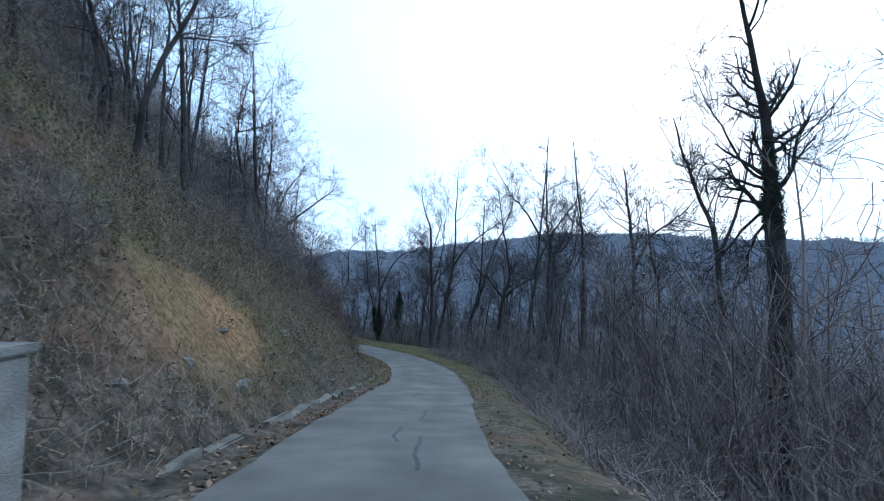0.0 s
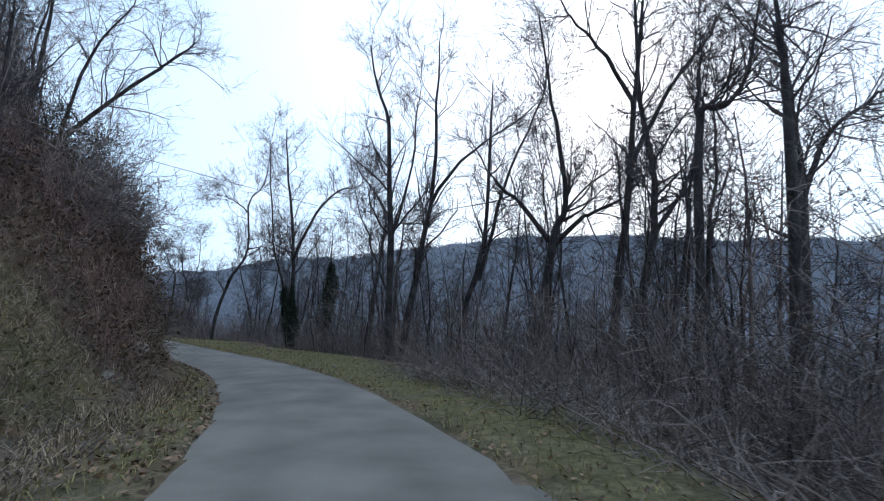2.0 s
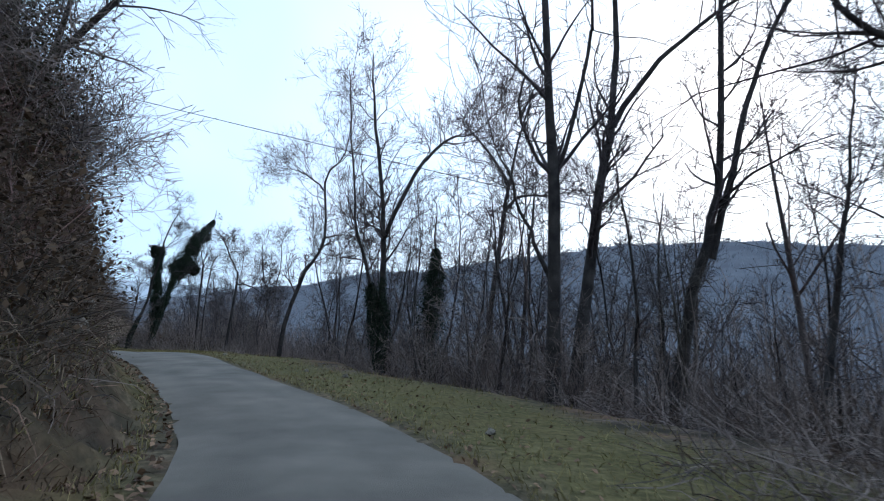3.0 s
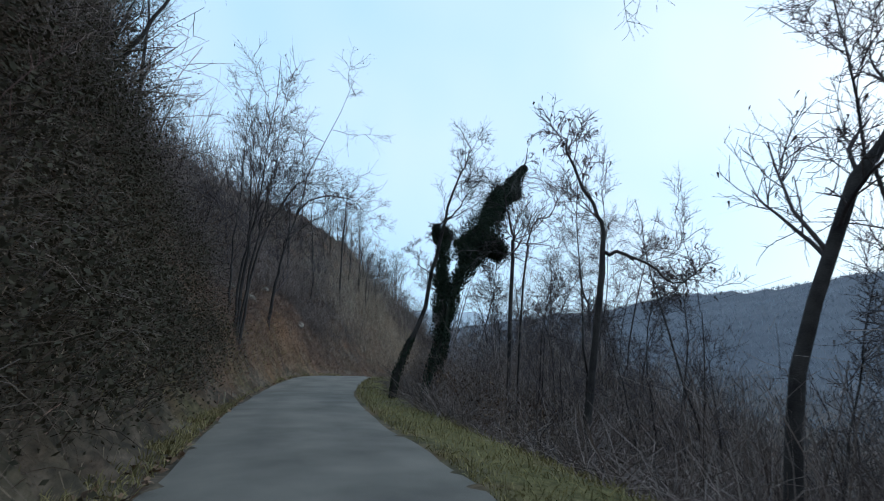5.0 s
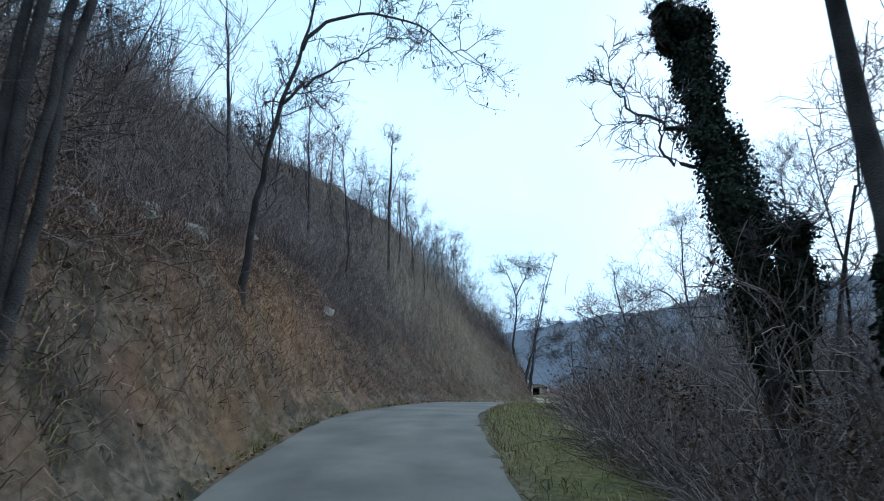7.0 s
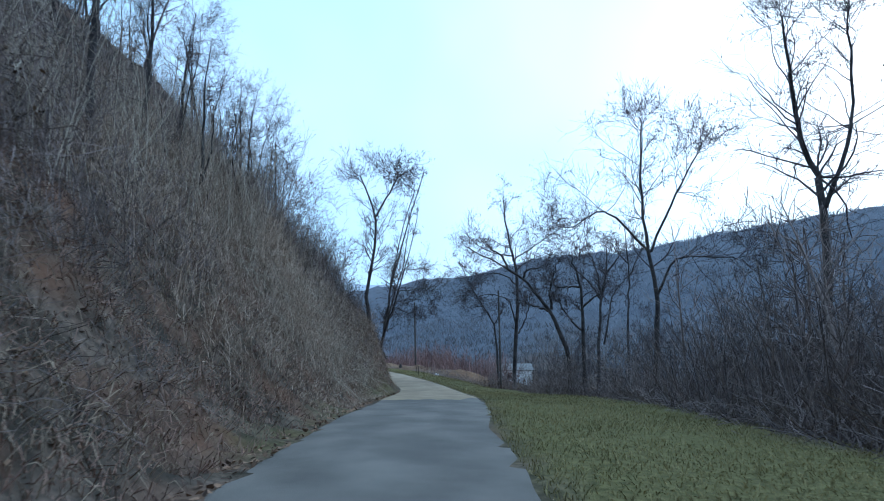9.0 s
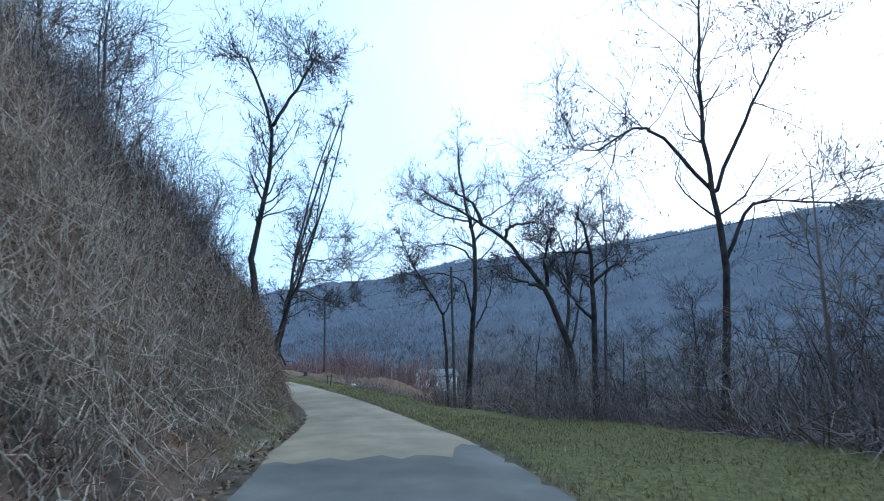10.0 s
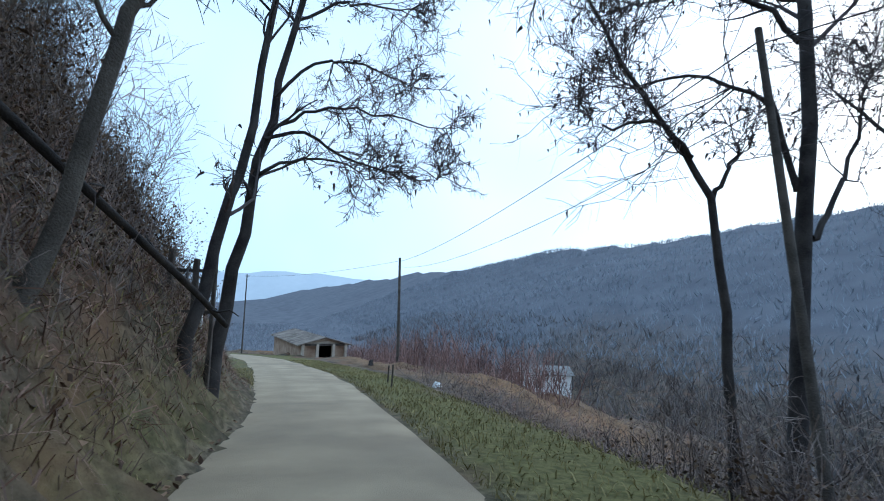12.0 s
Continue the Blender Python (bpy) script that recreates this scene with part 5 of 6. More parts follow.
CREEPER = mat("creeper_leaf", (0.046, 0.041, 0.027), (0.092, 0.077, 0.05), 0.5, 0.95, 0.0, 10, island=0.25)
PALE_STRAW = mat("bleached_dead_grass", (0.22, 0.168, 0.124), (0.56, 0.43, 0.325), 0.4, 0.95, 0.0, 15, island=0.7)
OLIVE_LEAF = mat("clinging_olive_leaf", (0.075, 0.066, 0.034), (0.2, 0.17, 0.09), 0.5, 0.95, 0.0, 10, island=0.6)
DEAD_LEAF = mat("clinging_dead_leaf", (0.05, 0.034, 0.024), (0.17, 0.11, 0.07), 0.5, 0.95, 0.0, 10, island=0.7)
turf("thatch", 18000, 104, 117, -0.25, -6.5, 209, 0.3, 0.007, PALE_STRAW, "matted tawny dead grass on the bank below the canes", "dead grass", 1.0, upright=0.45, thin=0.15)
turf("thatch", 26000, 115, 140, -0.25, -5.5, 206, 0.26, 0.007, BRACKEN, "matted rust-brown dead grass and bracken on the bank", "dead grass", 1.0, upright=0.45, thin=0.15)
turf("thatch", 43000, 70, 108, -0.4, -6.0, 207, 0.28, 0.007, BRACKEN, "matted brown dead grass on the bank beyond the bend", "dead grass", 1.0, upright=0.45, thin=0.15)
turf("thatch", 22000, 2, 37, -1.0, -6.0, 208, 0.26, 0.006, STRAW, "matted brown dead grass on the cut bank", "dead grass", 1.0, upright=0.45, thin=0.15)
turf("thatch", 18000, 37, 57, -0.5, -5.0, 214, 0.26, 0.007, DEAD_LEAF, "matted dark rust-brown growth on the overhanging bank", "dead grass", 1.0, upright=0.45, thin=0.1)
turf("thatch", 26000, 55, 71, -0.7, -8.0, 215, 0.26, 0.008, CREEPER, "matted dark creepers on the bank over the bend", "creepers", 1.0, upright=0.45, thin=0.1)
leafy_brush("creeper_growth", 3600, 55, 74, -0.9, -8.0, 190, 0.9, CREEPER, "dark olive creepers smothering the bank", 0.034, 85, 0.36)
leafy_brush("creeper_growth", 1000, 59, 71, -2.6, -7.5, 203, 3.2, CREEPER, "dark creepers climbing through the saplings over the bank", 0.03, 130, 0.5)
leafy_brush("creeper_growth", 900, 43, 58, -2.0, -6.0, 204, 2.6, CREEPER, "dark creepers heaped over the overhanging brush", 0.03, 110, 0.42)
leafy_brush("creeper_growth", 1000, 76, 100, -4.2, -12.0, 191, 0.9, DEAD_LEAF, "dead brown leaves clinging to the brush above the bank")
leafy_brush("creeper_growth", 900, 36, 60, -1.4, -5.0, 192, 1.0, DEAD_LEAF, "rusty dead leaves clinging to the overhanging brush")
leafy_brush("creeper_growth", 900, 4, 34, -1.6, -9.0, 193, 0.4, OLIVE_LEAF, "olive and brown leaves clinging to the cut bank", 0.03, 70, 0.32)
turf("verge_grass", 12000, 8, 36, -0.9, -6.5, 211, 0.22, 0.006, GRASS, "mossy olive grass hanging on the cut bank", droop=0.9, upright=0.5)
saplings("brush_growth", 2600, 68, 96, -2.4, -7.5, 212, 2.1, BRAMBLE, "soft grey-brown brush standing over the bank", 7, 0.006)
turf("bracken", 14000, 66, 94, -0.4, -4.2, 213, 0.32, 0.006, BRACKEN, "red-brown dead bracken matting the foot of the bank", "bracken", 1.1, upright=0.4, thin=0.2)
leafy_brush("creeper_growth", 800, 114, 138, -1.4, -5.5, 195, 0.35, DEAD_LEAF, "rusty dead leaves on the brush under the leaning trees", 0.03, 70)
saplings("sapling_thicket", 2800, 122, 146, -2.2, -8.5, 216, 2.5, VINE, "dense brown brush rising behind the leaning trees", 7, 0.008)
leafy_brush("creeper_growth", 620, 122, 144, -2.2, -8.0, 217, 1.8, DEAD_LEAF, "dead brown leaves hanging in the brush behind the leaning trees", 0.03, 80, 0.4)
turf("dead_grass", 18000, 107.5, 121, -0.9, -7.5, 218, 0.55, 0.006, PALE_STRAW, "tawny dead grass standing over the cane bank", "dead grass", 0.9, upright=0.7, thin=0.2)
turf("verge_grass", 7000, 64, 84, -0.05, -1.3, 219, 0.2, 0.006, GRASS, "green grass under the red-brown bank")
leafy_brush("creeper_growth", 700, 68, 92, 2.0, 7.0, 196, 1.4, DEAD_LEAF, "dead brown leaves in the thicket beyond the verge", 0.035)
leafy_brush("creeper_growth", 420, 118, 130, 3.4, 9.0, 197, 0.7, DEAD_LEAF, "dead brown leaves in the scrub below the verge", 0.035)
saplings("sapling_thicket", 1900, 116, 128, 3.6, 10, 198, 1.5, BRAMBLE, "tall dark brush hiding the slope below the verge", 7, 0.009)
tangle("bramble_thicket", 12000, 117, 130, 3.6, 9.5, 199, 0.9, BRAMBLE, "dense dark brambles below the verge", 1.1, 0.006)
tangle("bramble_thicket", 7000, 68, 82, 1.5, 4.0, 205, 1.3, BRAMBLE, "dense brown brambles at the foot of the ivy-clad trees", 1.1, 0.005)
turf("bracken", 12000, 70, 93, -0.3, -4.6, 180, 0.55, 0.005, BRACKEN, "rust-brown dead bracken hanging over the clay bank", "bracken", 1.1, upright=0.35)
turf("bracken", 22000, 68, 100, -0.3, -6.5, 181, 0.5, 0.0045, BRACKEN, "long brown bracken fronds combed down the bank", "bracken", 1.1, upright=0.4)
saplings("brush_growth", 5800, 62, 104, -2.6, -9.5, 182, 1.3, BRAMBLE, "fine grey-brown brush over the bank", 6, 0.0055)
saplings("brush_growth", 4600, 101, 119, -1.2, -8.0, 183, 1.2, PALE_STRAW, "fine upright dead stems over the bank", 6, 0.005)
saplings("brush_growth", 3400, 112, 142, -1.0, -7.0, 184, 1.1, BRAMBLE, "fine brown brush under the leaning trees", 6, 0.005)
saplings("brush_growth", 4200, 0, 36, -2.0, -8.0, 185, 0.8, STRAW, "fine brown brush over the cut bank", 6, 0.005)
saplings("brush_growth", 3600, 36, 62, -1.6, -6.0, 186, 1.3, RUST, "rusty brown brush over the overhanging bank", 6, 0.006)
turf("bracken", 8000, 34, 62, -0.9, -4.2, 187, 0.5, 0.005, BRACKEN, "rusty dead bracken on the overhanging bank", "bracken", 1.1, upright=0.35)
turf("bracken", 12000, 114, 140, -0.3, -4.0, 188, 0.45, 0.005, BRACKEN, "rust-brown bracken over the steep low bank", "bracken", 1.1, upright=0.35)
turf("dead_grass", 14000, 2, 36, -1.0, -6.0, 189, 0.5, 0.005, STRAW, "dead grass matted over the cut bank", "dead grass", 1.1, upright=0.4)


def canes(name, count, s0, s1, n0, n1, seed, size, fallen, label, thick=0.0065):
    p, s, n, r = scattered(count, s0, s1, n0, n1, seed)
    h = Heap()
    _, side, _ = at(s)
    out_ = np.stack([side[:, 0], side[:, 1], np.full(len(p), -0.9)], 1)
    up = r.normal(size=p.shape) * 0.16 + np.array([0, 0, 1.0])
    down = out_ + r.normal(size=p.shape) * 0.3
    way = np.where((r.rand(len(p)) < fallen)[:, None], down, up)
    b = bow(p + np.array([0, 0, 0.1 + 0.2 * fallen]), way, size * r.uniform(0.5, 1.3, len(p)), 4, -0.02, 0.13, r)
    h.tubes(b, (thick * r.uniform(0.6, 1.4, len(p)))[:, None] * np.linspace(1, 0.5, 4), 4)
    top = b[:, -1]
    h.blades(np.repeat(b[:, 2], 2, axis=0), r.normal(size=(2 * len(p), 3)) + np.array([0, 0, 0.2]), r.uniform(0.15, 0.4, 2 * len(p)), np.full(2 * len(p), 0.006), 0.8)
    return tagged(h.build(name, CANE), label, "canes", kind="stuff")


canes("dry_canes", 650, 99, 119, -3.6, -8, 141, 3.0, 0.0, "stand of tall pale dry canes on the bank")
canes("fallen_canes", 420, 106.0, 116.5, -0.7, -4.0, 142, 0.9, 0.65, "pale broken canes spilling down the bank", 0.0065)
canes("dry_canes", 160, 60, 96, -3.0, -8, 143, 1.2, 0.2, "scattered pale dry stalks on the bank")
canes("dry_canes", 420, 96, 126, 10.5, 17, 144, 3.0, 0.05, "thin pale saplings behind the meadow")


# ---- woods on the ridge across the valley ----
def ridge_woods(name, count, u0, u1, v0, v1, seed, big, material, label):
    """Brooms of thin upright branches, thousands of them."""
    r = np.random.RandomState(seed)
    rays = 4
    u = u0 + (u1 - u0) * r.rand(count) ** 1.4
    v = r.uniform(v0, v1, count)
    x, y = 0.77 * u - 0.64 * v, 0.64 * u + 0.77 * v
    s, n, _z, _w = nearest(x, y)
    x, y = x[n > 16], y[n > 16]
    count = len(x)
    p = np.stack([x, y, ground(x, y) - 0.5], 1)
    size = big * r.uniform(0.42, 1.0, count)
    h = Heap()
    foot = np.repeat(p, rays, axis=0) + r.normal(size=(count * rays, 3)) * np.array([0.5, 0.5, 0.1])
    way = r.normal(size=(count * rays, 3)) * np.array([0.5, 0.5, 0.1]) + np.array([0, 0, 1.0])
    L = np.repeat(size, rays)
    h.blades(foot, way, L * r.uniform(0.5, 1.1, len(L)), L * r.uniform(0.03, 0.065, len(L)), 0.0)
    return tagged(h.build(name, material), label, "woods", kind="stuff")


# blue-grey distance haze is put into this base colour
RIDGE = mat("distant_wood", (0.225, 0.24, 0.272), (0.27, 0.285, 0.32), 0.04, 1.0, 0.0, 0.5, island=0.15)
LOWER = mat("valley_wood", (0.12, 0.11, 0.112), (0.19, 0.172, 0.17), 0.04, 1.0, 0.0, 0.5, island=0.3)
ridge_woods("distant_woods", 24000, 92, 226, -130, 480, 200, 2.5, RIDGE, "leafless woods on the ridge, blue-grey haze in their colour")
ridge_woods("distant_woods", 5000, 76, 108, -60, 330, 201, 2.6, LOWER, "grey-brown leafless woods at the foot of the ridge")
ridge_woods("distant_woods", 4500, 20, 92, 205, 480, 202, 2.6, RIDGE, "leafless woods down the valley, haze in their colour")


def far_hills():
    """The last hills down the valley, more than a kilometre off."""
    th = np.radians(np.linspace(-20, 80, 161))
    rows = []
    for k, f in enumerate(np.linspace(0, 1, 7)):
        crest = 38 + 26 * bumps(th * 40, th * 0 + 3, 6.0) + 9 * bumps(th * 40, th * 0 + 9, 1.3) + 16 * np.cos(th - 0.2)
        away = 1500 + 240 * f
        rows.append(np.stack([-46 - away * np.sin(th), 105 + away * np.cos(th), -60 + (crest + 60) * f ** 0.8], 1))
    v = np.stack(rows, 0)
    i = np.arange(v.shape[0] * v.shape[1]).reshape(v.shape[:2])
    h = Heap()
    h.add(v, np.stack([i[:-1, :-1], i[:-1, 1:], i[1:, 1:], i[1:, :-1]], -1))
    return tagged(h.build("backdrop", HILLS, smooth=True), "last hills of the valley, pale mist put into their colour", "hills", kind="structure")


# no mist is built: its paleness is painted into the hills' colour
HILLS = mat("mist_tinted_hills", (0.46, 0.5, 0.54), (0.52, 0.56, 0.6), 0.004, 1.0, 0.0, 0.05)
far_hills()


def valley_scrub():
    r = np.random.RandomState(210)
    u, v = r.uniform(45, 92, 4200), r.uniform(-20, 200, 4200)
    x, y = 0.77 * u - 0.64 * v, 0.64 * u + 0.77 * v
    s, n, z, w = nearest(x, y)
    keep = (n > 16) & (np.hypot(x + 54, y - 165) > 9) & ((s < 138) | (n > 45))
    x, y = x[keep], y[keep]
    p = np.stack([x, y, ground(x, y) - 0.2], 1)
    rays = 7
    h = Heap()
    L = np.repeat(r.uniform(1.2, 3.6, len(p)), rays)
    foot = np.repeat(p, rays, axis=0) + r.normal(size=(len(L), 3)) * np.array([0.5, 0.5, 0.05])
    h.blades(foot, r.normal(size=(len(L), 3)) * np.array([0.4, 0.4, 0]) + np.array([0, 0, 1.0]), L * r.uniform(0.5, 1.1, len(L)), L * r.uniform(0.015, 0.035, len(L)), 0.1)
    return tagged(h.build("valley_scrub", SCRUB), "grey-brown scrub and saplings down in the valley", "scrub", kind="stuff")


SCRUB = mat("valley_scrub", (0.09, 0.077, 0.073), (0.2, 0.16, 0.145), 0.08, 1.0, 0.0, 0.6, island=0.35)
valley_scrub()

# ---- things by the lane ----
def kerb_stones():
    """The broken concrete edge of the gutter at the foot of the bank: slabs end to end."""
    gutter = new("gutter_kerb")
    r = np.random.RandomState(4)
    shared = []
    for k in range(4):
        bm = bmesh.new()
        box(bm, (0.2, 1.35, 0.24), (0, 0, 0), 0, 0.025)
        for v in bm.verts:
            v.co += Vector(r.normal(size=3) * 0.02)
        me = bpy.data.meshes.new("slab")
        bm.to_mesh(me)
        bm.free()
        me.materials.append(KERB)
        shared.append(me)
    s = 1.0
    while s < 29:
        if r.rand() > 0.22:
            c, side, w = at(np.array(s))
            n = -(float(w) + 0.82 + r.normal() * 0.03)
            x, y = c[0] + side[0] * n, c[1] + side[1] * n
            ob = new("slab", shared[r.randint(4)])
            ob.parent = gutter
            ob.matrix_basis = pose(x, y, c[2] - 0.09 + r.normal() * 0.03, -6 + r.normal() * 3, r.normal() * 9, math.degrees(math.atan2(side[1], side[0])) + r.normal() * 2)
        s += 1.42
    return tagged(gutter, "broken pale concrete kerb slabs along the ditch", "kerb", kind="structure")


kerb_stones()


def wall_end():
    # plain pale box with a cap; its purpose is left open
    bm = bmesh.new()
    box(bm, (1.5, 0.42, 1.9), (0, 0, -0.05), 0, 0.03)
    ob = bm_object("headwall", bm, CONCRETE)
    ob.matrix_basis = pose(-4.1, 4.1, -0.22, 0, 0, 2)
    cap = bmesh.new()
    box(cap, (1.58, 0.5, 0.08), (0, 0, 0.94), 0, 0.015)
    bm_object("coping", cap, CONCRETE, ob)
    return tagged(ob, "short pale concrete block at the roadside", "wall")


wall_end()


def pipe_on_bank():
    """A ribbed orange pipe that runs up the face of the bank."""
    t = np.linspace(0, 1, 90)
    x, y = -5.4 - 3.2 * t, 30.5 - 0.6 * t + 0.1 * np.sin(t * 7)
    z = ground(x, y) + 0.14 + 0.4 * np.sqrt(np.sin(math.pi * t) * (t < 1))
    z = np.convolve(np.r_[[z[0]] * 6, z, [z[-1]] * 6], np.ones(13) / 13, "valid") + 0.05
    h = Heap()
    h.tubes(np.stack([x, y, z], 1)[None], (0.05 + 0.008 * (np.arange(90) % 2))[None], 8)
    ob = new("drain_pipe")
    h.build("ribbed_hose", PLASTIC, ob)
    return tagged(ob, "thin orange ribbed pipe running up the bank", "pipe")


pipe_on_bank()


def stretched(name, a, b, sag, label, radius=0.012):
    t = np.linspace(0, 1, 24)[:, None]
    p = np.array(a) * (1 - t) + np.array(b) * t
    p[:, 2] -= sag * 4 * (t * (1 - t))[:, 0]
    h = Heap()
    h.tubes(p[None], np.full((1, 24), radius), 5)
    return tagged(h.build(name, CABLE), label, "cable")


def utility_pole(x, y, z, height, lean, label, radius=0.11, arm=True):
    pole = new("utility_pole")
    h = Heap()
    p = np.array([[lean[0] * f, lean[1] * f, -0.6 + (height + 0.6) * f] for f in np.linspace(0, 1, 6)])
    h.tubes(p[None], np.linspace(radius, radius * 0.72, 6)[None], 10)
    cap = p[-1] + np.array([[0, 0, 0], [0, 0, 0.01], [0, 0, 0.015]])
    h.tubes(cap[None], np.array([[radius * 0.72, radius * 0.4, 0.001]]), 10)
    h.build("shaft", TIMBER, pole, smooth=True)
    if arm:
        bm = bmesh.new()
        box(bm, (0.7, 0.07, 0.08), (0, 0.09, 0), 0, 0.008)
        ob = bm_object("crossarm", bm, TIMBER, pole)
        ob.location = (lean[0], lean[1], height - 0.25)
        for dx in (-0.28, 0.28):
            g = Heap()
            g.tubes(np.array([[[dx, 0.09, 0.04], [dx, 0.09, 0.09], [dx, 0.09, 0.13], [dx, 0.09, 0.18]]]), np.array([[0.012, 0.035, 0.04, 0.015]]), 8)
            g.build("insulator", WHITE, ob, smooth=True)
    pole.location = (x, y, z)
    return tagged(pole, label, "utility pole")


P1 = (-63.6, 145.0)
z1 = ground_z(*P1)
utility_pole(*P1, z1, -4.3 - z1, (-0.2, 0), "dark slender utility pole on the grass verge", 0.13, arm=False)
P2 = (-44.55, 113.1)
z2 = ground_z(*P2)
utility_pole(*P2, z2, -3.6 - z2, (-0.4, 1.25), "leaning weathered wooden pole among the trees", 0.075, arm=False)
P3 = (-97.4, 168.0)
z3 = ground_z(*P3)
utility_pole(*P3, z3, -4.7 - z3, (0, 0), "distant wooden pole beyond the trees", 0.11)
stretched("overhead_cable", (-63.8, 145.0, -4.6), (-44.95, 114.35, -3.8), 0.5, "thin black cable between two roadside poles")
stretched("overhead_cable", (-44.95, 114.35, -3.85), (-14.0, 104.0, 2.4), 0.9, "thin black cable leaving the leaning pole")
stretched("overhead_cable", (-63.8, 145.0, -4.55), (-97.4, 168.0, -4.9), 0.5, "thin black cable running on down the valley")
stretched("overhead_cable", (-64.0, 145.0, -5.0), (-45.05, 114.35, -4.9), 0.8, "lower thin black cable between two roadside poles", 0.009)
stretched("overhead_cable", (-24.0, 57.5, 8.4), (14.0, 57.0, -0.9), 0.12, "single black cable slung over the lane", 0.016)


def fence_posts():
    """The timber frame at the lane's edge under the leaning trees."""
    gate = new("timber_frame")
    for dx, dy, tall, thick in ((0, 0, 1.9, 0.09), (0.42, 0.12, 1.75, 0.08), (0.75, 0.2, 2.1, 0.06)):
        bm = bmesh.new()
        box(bm, (thick, thick, tall + 0.5), (dx, dy, (tall - 0.5) / 2), 0.2, 0.008)
        bm_object("post", bm, TIMBER, gate)
    for zz in (1.55, 0.85):
        bm = bmesh.new()
        box(bm, (0.8, 0.03, 0.06), (0.38, 0.14, zz), 0.26, 0.006)
        bm_object("rail", bm, TIMBER, gate)
    gate.location = (-54.15, 112.75, -9.0)
    return tagged(gate, "old dark timber posts and rails beside the lane", "fence")


fence_posts()


def stake(s, n, tall, label, material=TIMBER, thick=0.05, lean=3.0):
    bm = bmesh.new()
    box(bm, (thick, thick, tall + 0.3), (0, 0, (tall - 0.3) / 2), 0, 0.006)
    ob = bm_object("stake", bm, material)
    x, y, z = spot(s, n)
    ob.matrix_basis = pose(x, y, z, lean, lean * 0.6, 30)
    return tagged(ob, label, "stake", "stakes by the lane")


stake(137, 2.6, 0.75, "thin dark stake in the verge")
stake(139, 2.9, 0.6, "thin dark stake in the verge")
stake(133.5, -2.6, 0.6, "short pale stake at the foot of the bank", WHITE, 0.06)
stake(71.5, -2.0, 0.38, "pale broken stick standing in the grass", CANE, 0.035, 12)


def verge_litter():
    """A pale lump and a dark stump in the verge beyond the bend."""
    r = np.random.RandomState(31)
    for name, x, y, size, tall, material, label in (("bundle", -54.85, 129.1, 0.22, 0.2, WHITE, "small white bundle lying in the verge"),
                                                   ("stump", -64.6, 142.2, 0.17, 0.4, BARK, "dark tree stump beside the lane")):
        h = Heap()
        up = np.array([0.0, 0.25, 0.6, 0.9, 1.0, 1.02]) * tall
        wide = np.array([1.25, 1.05, 0.95, 0.85, 0.6, 0.01]) * size * r.uniform(0.9, 1.1, 6)
        h.tubes(np.stack([r.normal(size=6) * 0.02, r.normal(size=6) * 0.02, up - 0.05], 1)[None], wide[None], 9)
        ob = h.build(name, material, smooth=True)
        ob.location = (x, y, ground_z(x, y))
        tagged(ob, label, name)


verge_litter()


def fallen_trunk():
    p = np.array([[-52.45, 112.2, -8.3], [-52.25, 111.3, -7.8], [-52.1, 110.2, -7.2], [-51.95, 109.1, -6.6], [-51.8, 108.0, -6.0]])
    h = Heap()
    c = spline(p, 5)
    c[3:, 2] = np.maximum(c[3:, 2], ground(c[3:, 0], c[3:, 1]) + 0.05)
    h.tubes(c[None], np.linspace(0.04, 0.055, len(c))[None], 9)
    ob = new("fallen_trunk")
    h.build("log", BARK_DARK, ob, smooth=True)
    r = np.random.RandomState(9)
    w, u, q, d, rr = limbs(c[None], np.full((1, len(c)), 0.06), 5, r, 0.1, 1.0)
    for b in bow(q, d, r.uniform(0.3, 0.9, len(u)), 4, 0.0, 0.2, r):
        g = Heap()
        g.tubes(b[None], 0.02 * np.linspace(1, 0.4, 4)[None], 5)
        g.build("broken_branch", BARK, ob)
    return tagged(ob, "dark fallen trunk propped against the bank", "log")


fallen_trunk()


def rocks():
    r = np.random.RandomState(12)
    for s0, s1, n0, n1, count, big in ((4, 30, -3.0, -4.4, 16, 0.22), (78, 92, -3.4, -5.0, 12, 0.35), (36, 56, -2.6, -3.6, 10, 0.3), (40, 60, 2.2, 3.4, 4, 0.12)):
        for _ in range(count):
            bm = bmesh.new()
            bmesh.ops.create_icosphere(bm, subdivisions=2, radius=1.0)
            seed = Vector(r.uniform(-50, 50, 3))
            for v in bm.verts:
                v.co *= 0.75 + 0.5 * noise.noise(v.co * 1.1 + seed)
                v.co.z *= 0.7
            x, y, z = spot(r.uniform(s0, s1), r.uniform(n0, n1))
            f = big * r.uniform(0.4, 1.2)
            ob = bm_object("rock", bm, ROCK)
            ob.matrix_basis = pose(x, y, z + f * 0.1, r.uniform(-20, 20), r.uniform(-20, 20), r.uniform(0, 360)) @ Matrix.Diagonal((f, f * r.uniform(0.6, 1.0), f, 1))
            tagged(ob, "rough brown rock bedded in the bank", "rock", "rocks in the bank")


rocks()


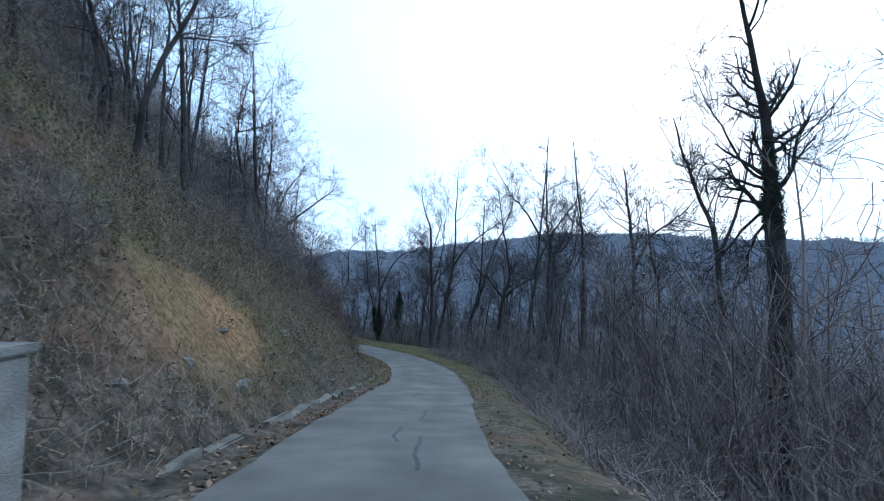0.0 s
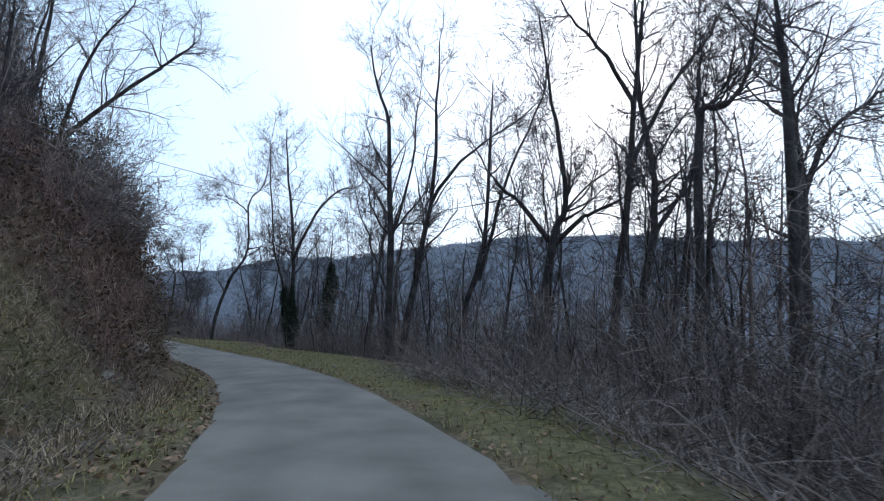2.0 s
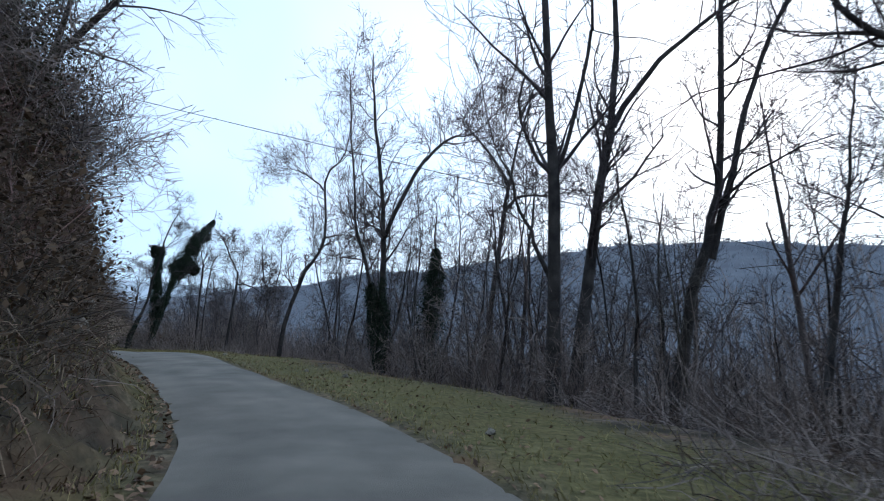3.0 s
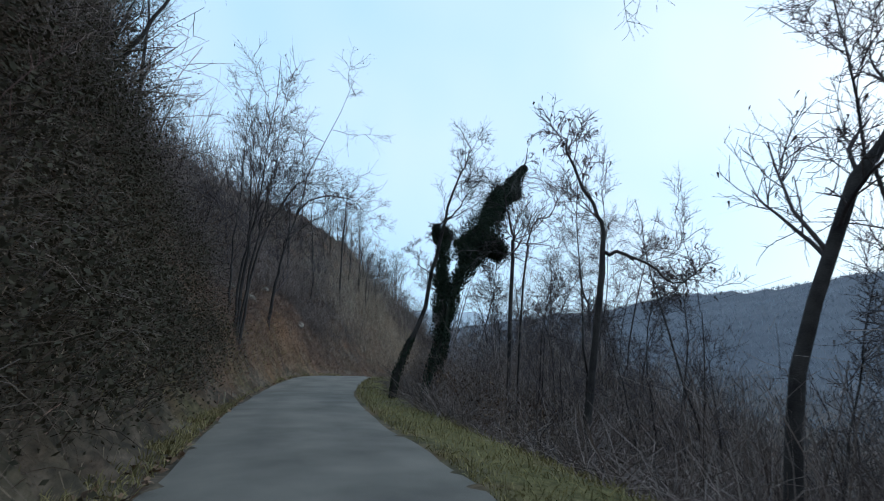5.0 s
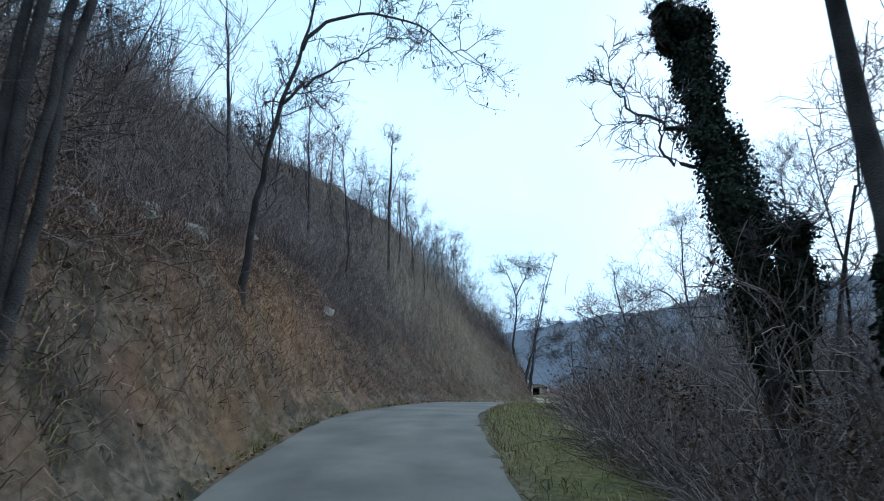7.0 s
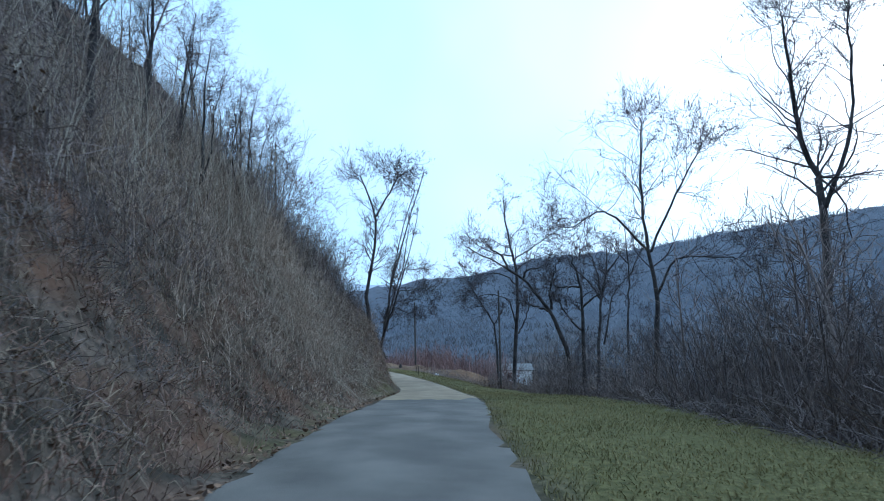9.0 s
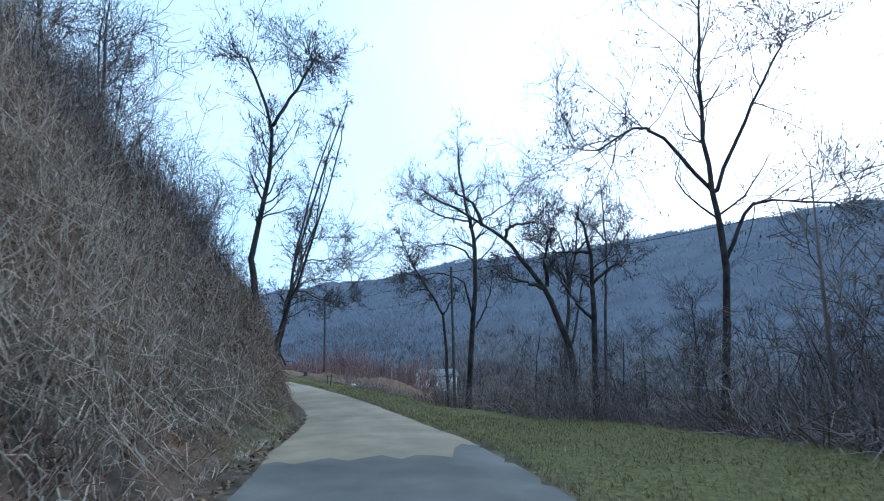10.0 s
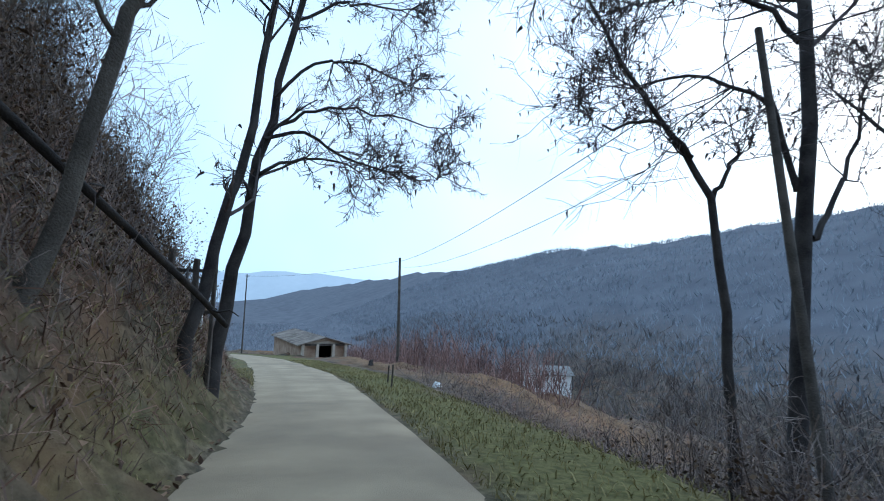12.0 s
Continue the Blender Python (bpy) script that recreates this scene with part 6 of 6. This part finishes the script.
def cracks():
    """Dark sealed cracks in the asphalt: thin raised seams."""
    r = np.random.RandomState(21)
    for s0, n0, length in ((6.2, 0.55, 2.6), (8.2, 0.25, 1.8), (11.0, 0.45, 2.2)):
        ss = np.linspace(s0, s0 + length, 18)
        c, side, w = at(ss)
        n = n0 + np.cumsum(r.normal(size=18)) * 0.02
        h = Heap()
        p = np.stack([c[:, 0] + side[:, 0] * n, c[:, 1] + side[:, 1] * n, c[:, 2] + 0.0], 1)
        rows = np.stack([p - np.c_[side, np.zeros(18)] * 0.03, p - np.array([0, 0, -0.012]), p + np.c_[side, np.zeros(18)] * 0.03], 1)
        i = np.arange(54).reshape(18, 3)
        h.add(rows, np.stack([i[:-1, :-1], i[:-1, 1:], i[1:, 1:], i[1:, :-1]], -1))
        tagged(h.build("crack_seam", TAR), "dark tar-sealed crack in the asphalt", "road seam", kind="structure")


TAR = mat("tar", (0.03, 0.032, 0.035), (0.06, 0.062, 0.065), 3, 0.6, 0.2, 40)
cracks()


# ---- the shed and the white house ----
def panel(name, parent, corners, thick, material, label=""):
    """A slab from four corners, thickened along its normal."""
    a = [Vector(c) for c in corners]
    nrm = (a[1] - a[0]).cross(a[2] - a[0]).normalized() * thick
    bm = bmesh.new()
    v = [bm.verts.new(p) for p in a] + [bm.verts.new(p + nrm) for p in a]
    for f in ((0, 1, 2, 3), (7, 6, 5, 4), (0, 4, 5, 1), (1, 5, 6, 2), (2, 6, 7, 3), (3, 7, 4, 0)):
        bm.faces.new([v[k] for k in f])
    bmesh.ops.recalc_face_normals(bm, faces=bm.faces)
    return bm_object(name, bm, material, parent, label)


PLASTER = mat("tan_plaster", (0.42, 0.36, 0.29), (0.62, 0.55, 0.46), 1.2, 0.95, 0.4, 25)


def shed():
    """Long low brick shed, its open end towards the lane; x across, y away."""
    ob = new("shed")
    W, D, H, R = 5.1, 16.0, 1.85, 2.5
    t = 0.25
    panel("side_wall", ob, [(0, 0, -3.5), (0, D, -3.5), (0, D, H), (0, 0, H)], t, BRICK)
    panel("side_wall", ob, [(W, D, -3.5), (W, 0, -3.5), (W, 0, H), (W, D, H)], t, BRICK)
    panel("rear_wall", ob, [(W, D, -3.5), (0, D, -3.5), (0, D, H), (W, D, H)], t, BRICK)
    panel("front_wall", ob, [(0.25, 0, -3.5), (1.6, 0, -3.5), (1.6, 0, H), (0.25, 0, H)], -t, BRICK)
    panel("front_wall", ob, [(3.4, 0, -3.5), (W - 0.25, 0, -3.5), (W - 0.25, 0, H), (3.4, 0, H)], -t, BRICK)
    for x in (0.0, 1.6, 3.4, W - 0.3):
        bm = bmesh.new()
        box(bm, (0.3, 0.36, H + 1.4), (x + 0.15, -0.2, (H - 1.4) / 2), 0, 0.015)
        bm_object("pillar", bm, PLASTER, ob, "pale tan rendered pillar")
    bm = bmesh.new()
    box(bm, (W + 0.3, 0.3, 0.22), (W / 2, -0.2, H - 0.05), 0, 0.01)
    bm_object("lintel", bm, TIMBER, ob)
    bm = bmesh.new()
    v = [bm.verts.new(p) for p in ((0, -0.1, H), (W, -0.1, H), (W / 2, -0.1, R), (0, 0.1, H), (W, 0.1, H), (W / 2, 0.1, R))]
    for f in ((0, 1, 2), (5, 4, 3), (0, 3, 4, 1), (1, 4, 5, 2), (2, 5, 3, 0)):
        bm.faces.new([v[k] for k in f])
    bm_object("gable", bm, PLASTER, ob)
    left = panel("roof", ob, [(-0.5, -0.6, H - 0.15), (W / 2, -0.6, R + 0.02), (W / 2, D + 0.4, R + 0.02), (-0.5, D + 0.4, H - 0.15)], 0.07, TILE)
    right = panel("roof", ob, [(W / 2, -0.6, R + 0.02), (W + 0.5, -0.6, H - 0.15), (W + 0.5, D + 0.4, H - 0.15), (W / 2, D + 0.4, R + 0.02)], 0.07, TILE)
    # rows of half-round tiles on both slopes
    for side, roof in ((-1, left), (1, right)):
        for k in range(int((D + 0.9) / 0.41)):
            h = Heap()
            y = -0.55 + k * 0.41
            a = np.array([W / 2 + side * 0.05, y, R + 0.09])
            b = np.array([W / 2 + side * (W / 2 + 0.5), y, H - 0.06])
            h.tubes(np.stack([a * (1 - f) + b * f for f in np.linspace(0, 1, 6)])[None], np.full((1, 6), 0.09), 6)
            h.build("roof_tile", TILE, roof)
    # added dark sheet across the inside, for the shade behind the open front
    panel("shade_sheet", ob, [(0.3, 3.5, -1.4), (W - 0.3, 3.5, -1.4), (W - 0.3, 3.5, H), (0.3, 3.5, H)], 0.05, DARK)
    x, y = -79.6, 155.6
    ob.matrix_basis = pose(x, y, -14.7, 0, 0, 46)
    return tagged(ob, "long low brick shed with tiled roof and open front", "shed")


shed()


PALE_ROOF = mat("pale_roof", (0.12, 0.115, 0.11), (0.26, 0.25, 0.24), 1.5, 0.9, 0.4, 12)


def house():
    """A small white ruin below the lane, half hidden by scrub."""
    ob = new("white_house")
    W, D, H, R = 7.0, 4.2, 3.0, 3.75
    t = 0.3
    panel("wall", ob, [(0, 0, -2), (W, 0, -2), (W, 0, 0.9), (0, 0, 0.9)], -t, RENDERED)
    panel("wall", ob, [(0, 0, 0.9), (1.7, 0, 0.9), (1.7, 0, 2.2), (0, 0, 2.2)], -t, RENDERED)
    panel("wall", ob, [(2.7, 0, 0.9), (W, 0, 0.9), (W, 0, 2.2), (2.7, 0, 2.2)], -t, RENDERED)
    panel("wall", ob, [(0, 0, 2.2), (W, 0, 2.2), (W, 0, H), (0, 0, H)], -t, RENDERED)
    panel("wall", ob, [(W, t, -2), (W, D, -2), (W, D, H), (W, t, H)], -t, RENDERED)
    panel("wall", ob, [(0, D, -2), (0, t, -2), (0, t, H), (0, D, H)], -t, RENDERED)
    panel("wall", ob, [(W, D, -2), (0, D, -2), (0, D, H), (W, D, H)], t, RENDERED)
    # the opening is closed by a dark sheet in place of indoor shade
    panel("window", ob, [(1.7, t * 0.8, 0.9), (2.7, t * 0.8, 0.9), (2.7, t * 0.8, 2.2), (1.7, t * 0.8, 2.2)], 0.03, DARK, "dark sheet for the shade inside the window opening")
    for x in (0, W):
        bm = bmesh.new()
        a = [bm.verts.new(p) for p in ((x, 0, H), (x, D, H), (x, D / 2, R))]
        b = [bm.verts.new(p) for p in ((x - 0.25 * (1 if x else -1), 0, H), (x - 0.25 * (1 if x else -1), D, H), (x - 0.25 * (1 if x else -1), D / 2, R))]
        bm.faces.new(a)
        bm.faces.new(b[::-1])
        for i in range(3):
            bm.faces.new((a[i], b[i], b[(i + 1) % 3], a[(i + 1) % 3]))
        bmesh.ops.recalc_face_normals(bm, faces=bm.faces)
        bm_object("gable", bm, RENDERED, ob)
    panel("roof", ob, [(-0.3, -0.5, H - 0.25), (W + 0.3, -0.5, H - 0.25), (W + 0.3, D / 2, R + 0.05), (-0.3, D / 2, R + 0.05)], 0.12, PALE_ROOF)
    panel("roof", ob, [(W + 0.3, D + 0.5, H - 0.25), (-0.3, D + 0.5, H - 0.25), (-0.3, D / 2, R + 0.05), (W + 0.3, D / 2, R + 0.05)], 0.12, PALE_ROOF)
    x, y = -57.0, 166.0
    ob.matrix_basis = pose(x, y, ground_z(x, y) + 0.95, 0, 0, 24) @ Matrix.Scale(0.8, 4)
    return tagged(ob, "small white limewashed house half hidden by scrub", "house")


house()
